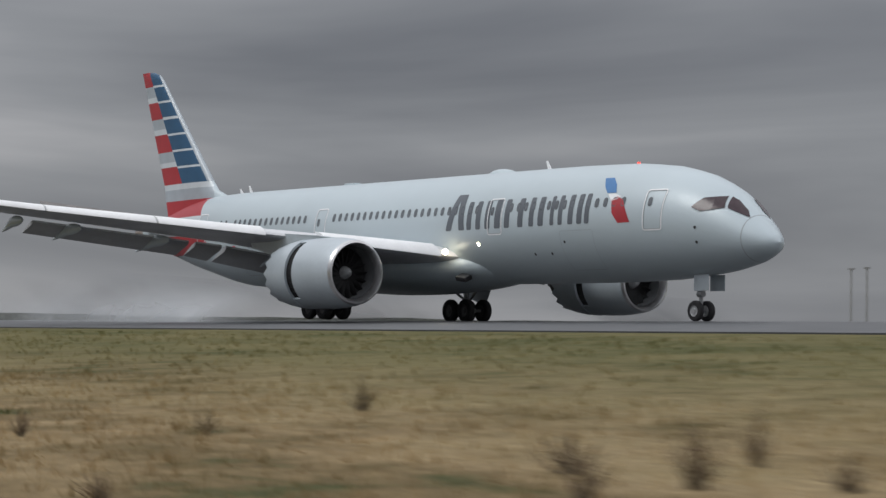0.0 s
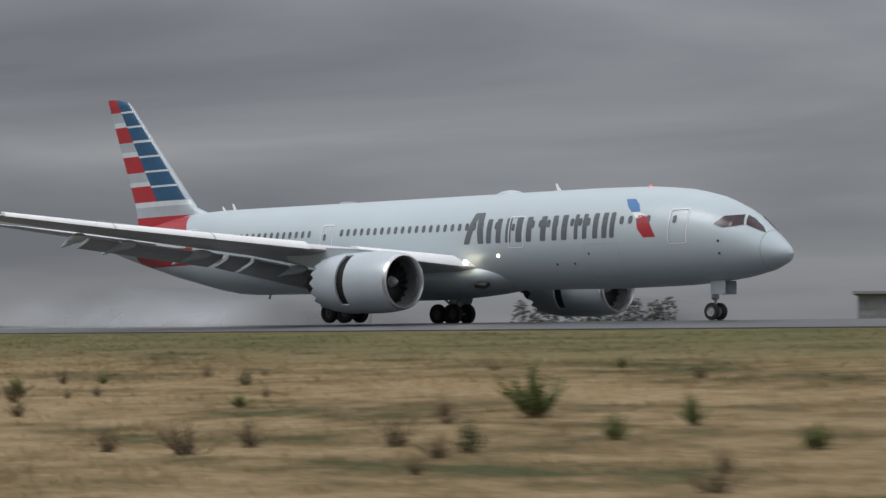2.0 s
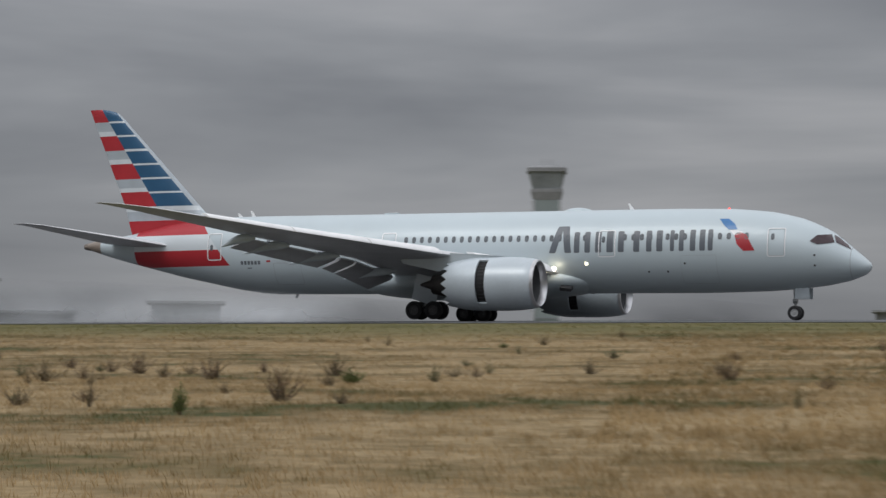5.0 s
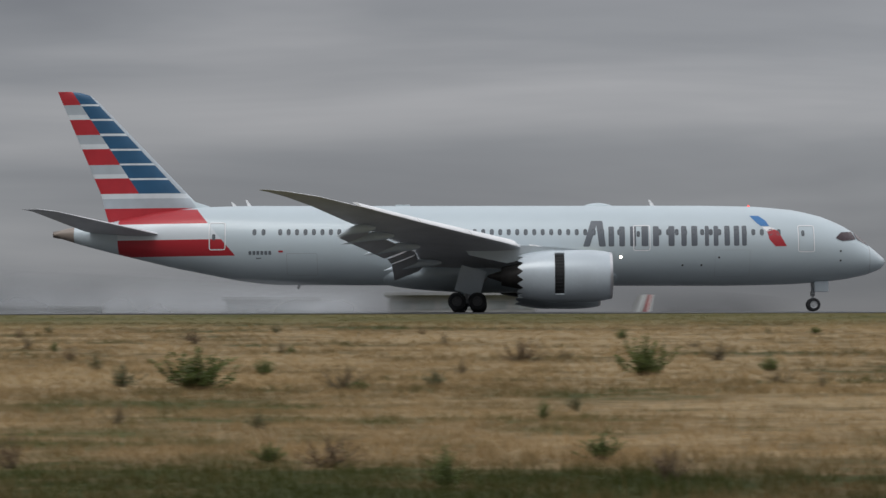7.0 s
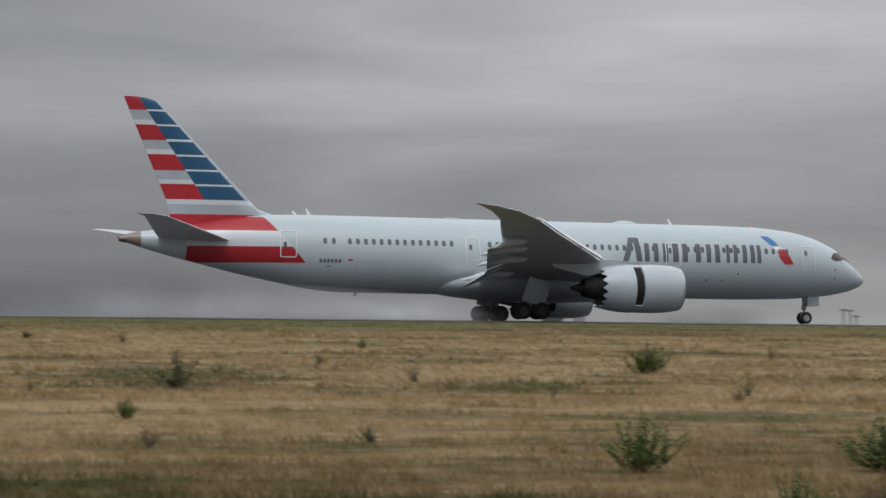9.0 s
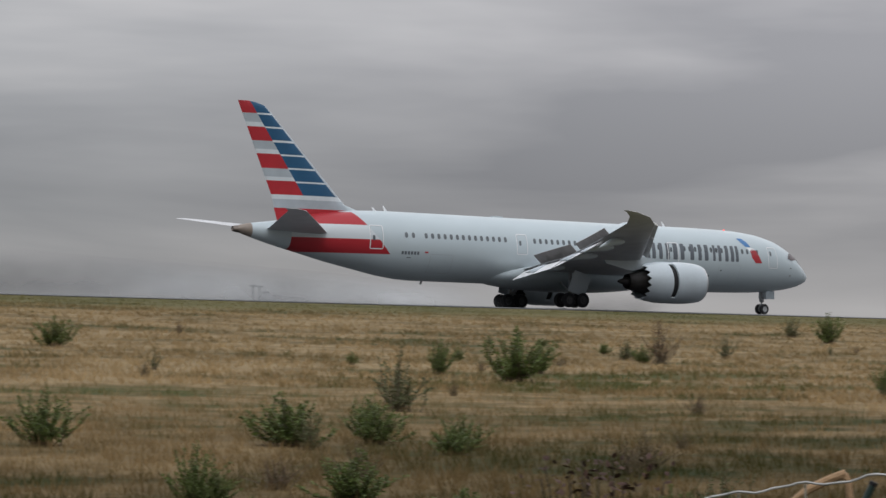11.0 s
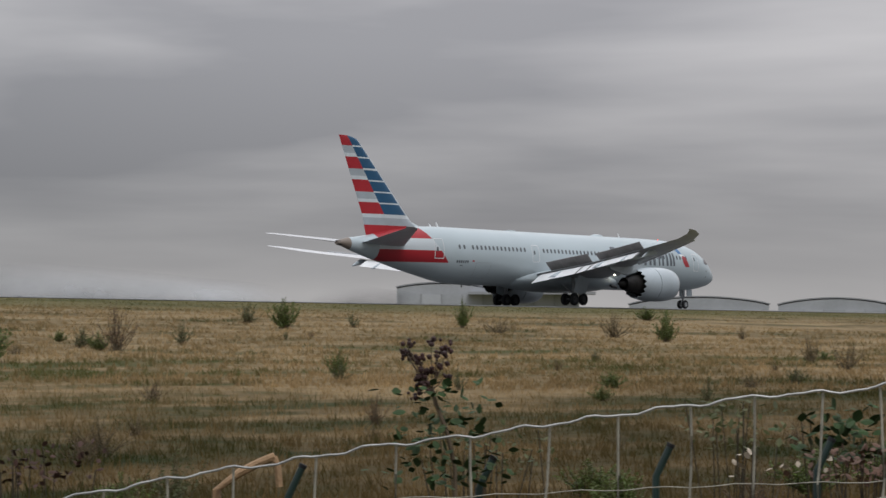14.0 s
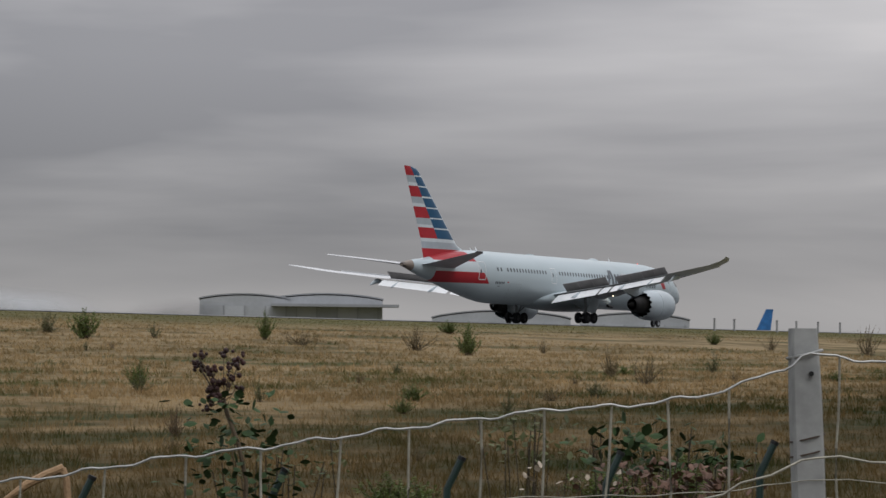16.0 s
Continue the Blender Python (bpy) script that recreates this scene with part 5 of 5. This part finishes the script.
def facing(x, y):
    """A pose on the far ground whose y axis points away from the open side of the field."""
    return pose(x, y, -6.0, 0, 0, -math.degrees(math.atan2(x, y)))


def hangar(x, y, w, top, rise, label, bays, canopy=0.0):
    """A hangar with arched roof, door bays and, where it has one, a flat canopy."""
    ob = new("hangar")
    ob.matrix_basis = facing(x, y)
    h = top + 6.0
    eave, depth = h - rise, 45.0
    n = 20
    arc = [(-w / 2 + w * i / n, eave + rise * math.sin(math.pi * i / n) ** 0.75) for i in range(n + 1)]
    part("wall", loft([[(-w / 2, yy, 0), *[(a, yy, z - 0.4) for a, z in arc], (w / 2, yy, 0)] for yy in (0, depth)]), M["cladding"], ob, smooth=False)
    ring = lambda yy: [(a * 1.015, yy, z) for a, z in arc] + [(a * 1.015, yy, z + 0.5) for a, z in arc[::-1]]
    part("roof", loft([ring(-0.3), ring(depth + 1)]), M["roof"], ob, smooth=False)
    for i in range(bays):
        a, b = -w * 0.46 + w * 0.92 * i / bays, -w * 0.46 + w * 0.92 * (i + 1) / bays
        part("sliding_door", box(((a + b) / 2, -0.25, eave * 0.46), (b - a - 0.5, 0.4, eave * 0.86)), M["panel"] if i % 2 else M["cladding"], ob, smooth=False)
        part("door_rail", box((b, -0.35, eave * 0.46), (0.4, 0.5, eave * 0.88)), M["roof"], ob, smooth=False)
    if canopy:
        part("canopy", box((canopy * 0.5, -4, eave * 0.90), (w + canopy, 9, 1.0)), M["roof"], ob, smooth=False)
    return tagged(ob, label, "hangar", "hangars beyond the runway")


hangar(633.0, 639.0, 34, 19.2, 1.8, "pale grey hangar with shallow arched roof", 4)
hangar(655.0, 617.0, 42, 19.6, 2.0, "pale grey arched hangar with long flat canopy", 5, 6)
hangar(776.2, 630.4, 58.3, 16.0, 3.2, "low grey hangar with arched roof", 6)
hangar(810.3, 586.1, 46.0, 15.4, 2.8, "low dark-roofed hangar with arched roof", 5)


def water_tower():
    ob = new("water_tower")
    ob.matrix_basis = facing(310.9, 844.9)

    def turned(prof, n=28):
        return loft([[(r * math.cos(6.2832 * i / n), r * math.sin(6.2832 * i / n), z) for i in range(n)] for z, r in prof])
    part("shaft", turned([(0, 1.7), (14, 1.5), (20, 1.6)]), M["far_mid"], ob)
    part("tank", turned([(19.5, 1.6), (21.5, 3.2), (26.2, 7.0), (26.9, 7.0), (27.9, 2.6), (28.3, 2.2), (28.3, 0.1)]), M["far_dark"], ob)
    for dx in (-2.3, 2.3):
        part("leg", box((dx, 0, 10.5), (0.7, 0.7, 21)), M["far_white"], ob, smooth=False)
    return tagged(ob, "concrete water tower with inverted cone tank", "water tower")


def slab_tower(x, y, w, top, label, mat, floors, name="tower_block"):
    """A plain tower with storeys marked by recessed bands."""
    ob = new(name)
    ob.matrix_basis = facing(x, y)
    h = top + 6.0
    part("wall", box((0, w / 2, h / 2), (w, w, h), None, None, 0.1), mat, ob, smooth=False)
    for i in range(floors):
        part("window_band", box((0, -0.05, h * (0.25 + 0.7 * i / floors)), (w * 0.9, 0.2, h * 0.32 / floors)), M["far_glass"], ob, smooth=False)
    part("roof_slab", box((0, w / 2, h + 0.3), (w * 1.35, w * 1.3, 0.8)), M["far_dark"], ob, smooth=False)
    return tagged(ob, label, "tower")


M["tower_green"] = surface("grey_green_tower_panels", (0.235, 0.275, 0.275), 0.6, 0, 0.10, 0.1)


def control_tower(x, y, w, top):
    """A tall square shaft with ribbed corners and a flared glazed cab."""
    ob = new("control_tower")
    ob.matrix_basis = facing(x, y)
    h = top + 6.0

    def square(z, r, e=0.12):
        k = r * (1 - e)
        return [(px, w / 2 + py, z) for px, py in ((-r, -k), (-k, -r), (k, -r), (r, -k), (r, k), (k, r), (-k, r), (-r, k))]
    r = w / 2
    part("shaft", loft([square(0, r), square(h - 11, r)]), M["tower_green"], ob, smooth=False)
    for sx in (-1, 1):
        part("corner_rib", box((sx * r * 0.96, 0.1, (h - 11) / 2), (w * 0.12, 0.8, h - 11)), M["cladding"], ob, smooth=False)
    for i in range(13):
        part("floor_joint", box((0, -0.06, 4 + i * (h - 18) / 13), (w * 0.82, 0.2, 0.35)), M["far_glass"], ob, smooth=False)
    part("gallery", loft([square(h - 11, r * 1.02), square(h - 8.5, r * 1.16), square(h - 7.5, r * 1.16)]), M["far_dark"], ob, smooth=False)
    part("cab_glazing", loft([square(h - 7.5, r * 1.04), square(h - 2.2, r * 1.34)]), M["far_glass"], ob, smooth=False)
    part("cab_roof", loft([square(h - 2.2, r * 1.44), square(h - 1.0, r * 1.44), square(h - 0.2, r * 1.0)]), M["far_dark"], ob, smooth=False)
    for dx in (-1.4, 0.3, 1.8):
        part("aerial", rod((dx, w / 2, h - 0.4), (dx, w / 2, h + 2.2), 0.12, 0.08, 6), M["far_mid"], ob)
    return tagged(ob, "tall grey-green control tower with flared glazed cab", "tower")


def terminal(x, y, w, top, label, bays, floors):
    ob = new("terminal_building")
    ob.matrix_basis = facing(x, y)
    h = top + 6.0
    part("wall", box((0, 12, h / 2), (w, 24, h)), M["far_mid"], ob, smooth=False)
    part("roof", box((0, 11, h + 0.4), (w + 3, 27, 0.8)), M["far_dark"], ob, smooth=False)
    for j in range(floors):
        for i in range(bays):
            part("window", box((-w / 2 + w * (i + 0.5) / bays, -0.02, h * (0.30 + 0.66 * (j + 0.5) / floors)), (w / bays * 0.74, 0.3, h * 0.66 / floors * 0.62)), M["far_glass"], ob, smooth=False)
    for i in range(bays + 1):
        part("mullion", box((-w / 2 + w * i / bays, -0.2, h * 0.5), (0.35, 0.5, h)), M["far_mid"], ob, smooth=False)
    return tagged(ob, label, "building")


water_tower()
slab_tower(320.5, 841.3, 4.4, 22.0, "slim concrete tower beside the water tower", M["far_mid"], 3)
slab_tower(-450.7, 703.6, 6.2, 26.5, "square concrete tower behind the terminal", M["far_mid"], 6)
control_tower(-252.0, 711.5, 8.6, 61.0)
terminal(-422.0, 652.0, 62, 14.0, "long glazed terminal building", 22, 3)
terminal(-9.6, 699.9, 43, 17.6, "grey flat-roofed building with ribbon windows", 6, 4)
terminal(-75.1, 796.6, 30, 19.4, "grey flat-roofed office block", 7, 3)
terminal(-165.9, 884.7, 38, 19.0, "low grey distant building", 8, 2)
terminal(-365.0, 686.0, 22, 17.5, "flat-roofed pale airport building", 7, 2)


def parked_jet(x, y, top, fin_w, colours, label, turn):
    """A parked airliner of which little but the fin shows over the rise."""
    ob = new("parked_airliner")
    ob.matrix_basis = pose(x, y, -6.0, 0, 0, turn)
    h = top + 6.0
    body = h - 11.0
    rings = []
    for xx, r in ((0, 0.1), (1, 0.9), (3, 1.6), (6, 2.0), (26, 2.0), (32, 1.4), (38, 0.3)):
        rings.append([(-xx, r * math.cos(a), body - 2.0 + r * math.sin(a) + (0.03 * max(0, xx - 26) ** 1.3)) for a in [6.2832 * i / 20 for i in range(20)]])
    part("fuselage", loft(rings), M["far_white"], ob)
    for sg in (-1, 1):
        part("wing", foil([(sg * y0, *r) for y0, *r in ((1.5, -13, -20, body - 3, body - 3.1, 0.12), (16, -22, -24.5, body - 1.6, body - 1.7, 0.1))], 8), M["far_white"], ob)
    k = len(colours)
    for i, c in enumerate(colours):
        f0, f1 = i / k, (i + 1) / k
        pts = []
        for d in (-0.22, 0.22):
            z0, z1 = body - 0.3, h
            root = lambda f: (-31.0 - 6.5 * f, z0)
            tip = lambda f: (-36.2 - fin_w * 0.45 * f, z1)
            pts.append([(root(f0)[0], d, z0), (tip(f0)[0], d * 0.6, z1), (tip(f1)[0], d * 0.6, z1), (root(f1)[0], d, z0)])
        part("fin_panel", loft(pts), M[c], ob, smooth=False)
    for xx in (-4.5, -18):
        part("gear", rod((xx, 0, 0), (xx, 0, body - 3), 0.35), M["far_dark"], ob)
    return tagged(ob, label, "airliner", "parked airliners")


parked_jet(740.0, 518.8, 15.4, 6.0, ["fin_blue"], "parked airliner with bright blue tail fin", 123)
parked_jet(0.5, 599.3, 14.6, 8.0, ["far_mid", "cladding", "far_white", "far_mid", "red", "far_white"], "parked airliner with diagonally striped tail fin", 184)
parked_jet(-292.0, 480.7, 9.5, 6.0, ["far_white"], "parked plain white airliner beyond the runway", 0)


def grove(x, y, w, top, label, seed):
    """Distant trees: trunks with crowns of many small clumps."""
    ob = new("tree")
    ob.matrix_basis = facing(x, y)
    rng = random.Random(seed)
    h = top + 6.0
    tr, cr = bmesh.new(), bmesh.new()
    k = max(2, int(w / 5))
    for i in range(k):
        cx = -w / 2 + w * (i + 0.5) / k + rng.uniform(-1, 1)
        hh = h * rng.uniform(0.82, 1.0)
        rod((cx, 0, 0), (cx, 0, hh * 0.75), 0.35, 0.12, 6, tr)
        for _ in range(5):
            rod((cx, 0, hh * rng.uniform(0.35, 0.6)), (cx + rng.uniform(-2, 2), rng.uniform(-2, 2), hh * rng.uniform(0.7, 0.9)), 0.12, 0.04, 5, tr)
        for _ in range(120):
            a, r = rng.uniform(0, 6.283), rng.uniform(0, 1) ** 0.5
            z = hh * (0.42 + 0.56 * rng.random())
            sp = w / k * 0.62 * math.sin(math.pi * min(1, (z / hh - 0.30) / 0.72)) ** 0.6
            bmesh.ops.create_icosphere(cr, subdivisions=1, radius=rng.uniform(0.3, 0.75), matrix=Matrix.Translation((cx + sp * r * math.cos(a), sp * r * math.sin(a), z)) @ Matrix.Diagonal((1, 1, rng.uniform(0.5, 0.9), 1)))
    part("trunk", tr, M["stem"], ob)
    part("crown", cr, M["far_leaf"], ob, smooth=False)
    return tagged(ob, label, "trees", "distant trees")


grove(446.0, 664.5, 9, 12.6, "distant clump of dark green trees greyed by painted haze", 1)
grove(455.5, 658.0, 9, 12.3, "distant clump of dark green trees greyed by painted haze", 2)
grove(467.8, 649.4, 8, 11.6, "distant low bushy trees", 3)
grove(-538.1, 625.1, 50, 17.5, "distant row of thin-crowned trees", 4)


def ridge():
    """Far woods and rising ground along the horizon, as one strip."""
    rng = np.random.RandomState(8)
    bm = bmesh.new()
    rows = []
    for i in range(260):
        a = radians(-75 + 150 * i / 259)
        r = 1500
        k = min(1.0, max(0.0, (math.degrees(a) + 12) / 26))
        k *= 1 - 0.9 * min(1.0, max(0.0, (math.degrees(a) - 40) / 10))
        top = 11.5 + 9.0 * k * k * (3 - 2 * k) + 1.8 * noise.noise((a * 14, 0, 1)) + 0.9 * noise.noise((a * 60, 0, 2))
        x, y = r * math.sin(a), r * math.cos(a)
        rows.append([bm.verts.new((x, y, -8)), bm.verts.new((x, y, top)), bm.verts.new((x * 1.1, y * 1.1, top * 0.9)), bm.verts.new((x * 1.1, y * 1.1, -8))])
    for p, q in zip(rows, rows[1:]):
        for j in range(3):
            bm.faces.new((p[j], q[j], q[j + 1], p[j + 1]))
    bmesh.ops.recalc_face_normals(bm, faces=bm.faces)
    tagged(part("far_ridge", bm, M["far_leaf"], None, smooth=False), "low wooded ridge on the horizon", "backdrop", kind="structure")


ridge()


def marker(x, y):
    ob = new("marker_post")
    z = ground_z(x, y)
    part("shaft", box((x, y, z + 0.62), (0.20, 0.16, 1.34), None, None, 0.02), M["far_mid"], ob, smooth=False)
    part("cap", box((x, y, z + 1.32), (0.24, 0.2, 0.10), None, None, 0.02), M["far_dark"], ob, smooth=False)
    return tagged(ob, "short grey concrete marker post beside the runway", "post", "posts along the verge")


for x in (216.7, 220.6, 229.3, 233.4, 238.1, 243.0):
    marker(x, 146)
for x, y, top in ((273.9, 534.2, 12.2), (275.4, 533.4, 12.0), (276.7, 532.7, 10.6), (-545.4, 530.7, 18.5), (-542.6, 533.4, 18.8)):
    ob = new("light_mast")
    part("shaft", rod((x, y, -5), (x, y, top), 0.32, 0.22, 8), M["far_mid"], ob)
    part("lamp_head", box((x, y, top), (1.6, 0.8, 0.4)), M["far_dark"], ob, smooth=False)
    tagged(ob, "slim grey airfield light mast", "mast", "light masts")


# ---- spray thrown up by the wheels ----
def mist():
    m, nt, b, n, l = nodes("water_spray")
    tc, sep = n("ShaderNodeTexCoord"), n("ShaderNodeSeparateXYZ")
    l(tc.outputs["Generated"], sep.inputs[0])

    def bell(src, lo, mid, hi):
        r = n("ShaderNodeValToRGB")
        r.color_ramp.interpolation = "EASE"
        e = r.color_ramp.elements
        e[0].position, e[0].color = lo, (0, 0, 0, 1)
        e[1].position, e[1].color = hi, (0, 0, 0, 1)
        e.new(mid).color = (1, 1, 1, 1)
        l(src, r.inputs[0])
        return r.outputs[0]
    fx, fz = bell(sep.outputs["X"], 0.0, 0.55, 1.0), n("ShaderNodeMapRange")
    fz.interpolation_type = "SMOOTHSTEP"
    for k, v in (("From Min", 0.0), ("From Max", 0.85), ("To Min", 1.0), ("To Max", 0.0)):
        fz.inputs[k].default_value = v
    l(sep.outputs["Z"], fz.inputs["Value"])
    ns = n("ShaderNodeTexNoise")
    ns.inputs["Scale"].default_value, ns.inputs["Detail"].default_value = 0.22, 2
    l(tc.outputs["Object"], ns.inputs["Vector"])
    nr = n("ShaderNodeMapRange")
    for k, v in (("From Min", 0.3), ("From Max", 0.7), ("To Min", 0.6), ("To Max", 1.0)):
        nr.inputs[k].default_value = v
    l(ns.outputs["Fac"], nr.inputs["Value"])
    p = []
    for a, c in ((fx, fz.outputs[0]), (None, nr.outputs[0])):
        mm = n("ShaderNodeMath")
        mm.operation = "MULTIPLY"
        l(a if a is not None else p[-1], mm.inputs[0]), l(c, mm.inputs[1])
        p.append(mm.outputs[0])
    k = n("ShaderNodeMath")
    k.operation = "MULTIPLY"
    k.inputs[1].default_value = 0.62
    l(p[-1], k.inputs[0])
    l(k.outputs[0], b.inputs["Alpha"])
    b.inputs["Base Color"].default_value = (0.46, 0.48, 0.50, 1)
    b.inputs["Roughness"].default_value = 1.0
    return m


M["mist"] = mist()


def spray():
    """Curved veils of fine spray that trail behind the wheels."""
    ob = new("wheel_spray")
    for x0, x1, y, top in ((-31, -56, -7.0, 3.0), (-36, -78, -5.0, 4.2), (-31, -60, 6.0, 3.2), (-44, -100, 3.0, 5.2), (-5, -22, 2.2, 2.4)):
        bm = bmesh.new()
        rows = []
        for i in range(25):
            s = i / 24
            x = x0 + (x1 - x0) * s
            rows.append([bm.verts.new((x, y + 1.6 * math.cos(math.pi * j / 10) * (0.4 + s) * (1 if y > 0 else -1) + 0.5 * math.sin(i * 0.7), -0.35 + (top + 0.35) * (j / 10) * (0.45 + 0.55 * s))) for j in range(11)])
        for p, q in zip(rows, rows[1:]):
            for j in range(10):
                bm.faces.new((p[j], q[j], q[j + 1], p[j + 1]))
        v = part("veil", bm, M["mist"], ob)
        v.visible_shadow = False
    return tagged(ob, "grey veil of water spray trailing behind the wheels", "spray")


wheel_spray = spray()

# ---- movement ----
def motions():
    walk(airliner, [(t, pose(x, TRACK_Y, 0, 0, -0.2, turn)) for t, x, turn in PLANE_ROWS])
    # the spray falls behind as the airliner slows
    lag = lambda t: 2.4 * max(0.0, t - 9.0) ** 1.75
    walk(wheel_spray, [(t, pose(x - lag(t), TRACK_Y, 0)) for t, x, turn in PLANE_ROWS])
    for s in SLEEVES:
        walk(s, [(0.0, pose(0, 0, 0)), (10.0, pose(0, 0, 0)), (11.0, pose(0.08, 0, 0)), (12.5, pose(0.34, 0, 0)), (14.0, pose(0.58, 0, 0)), (14.6, pose(0.64, 0, 0)), (16.0, pose(0.64, 0, 0))])


motions()
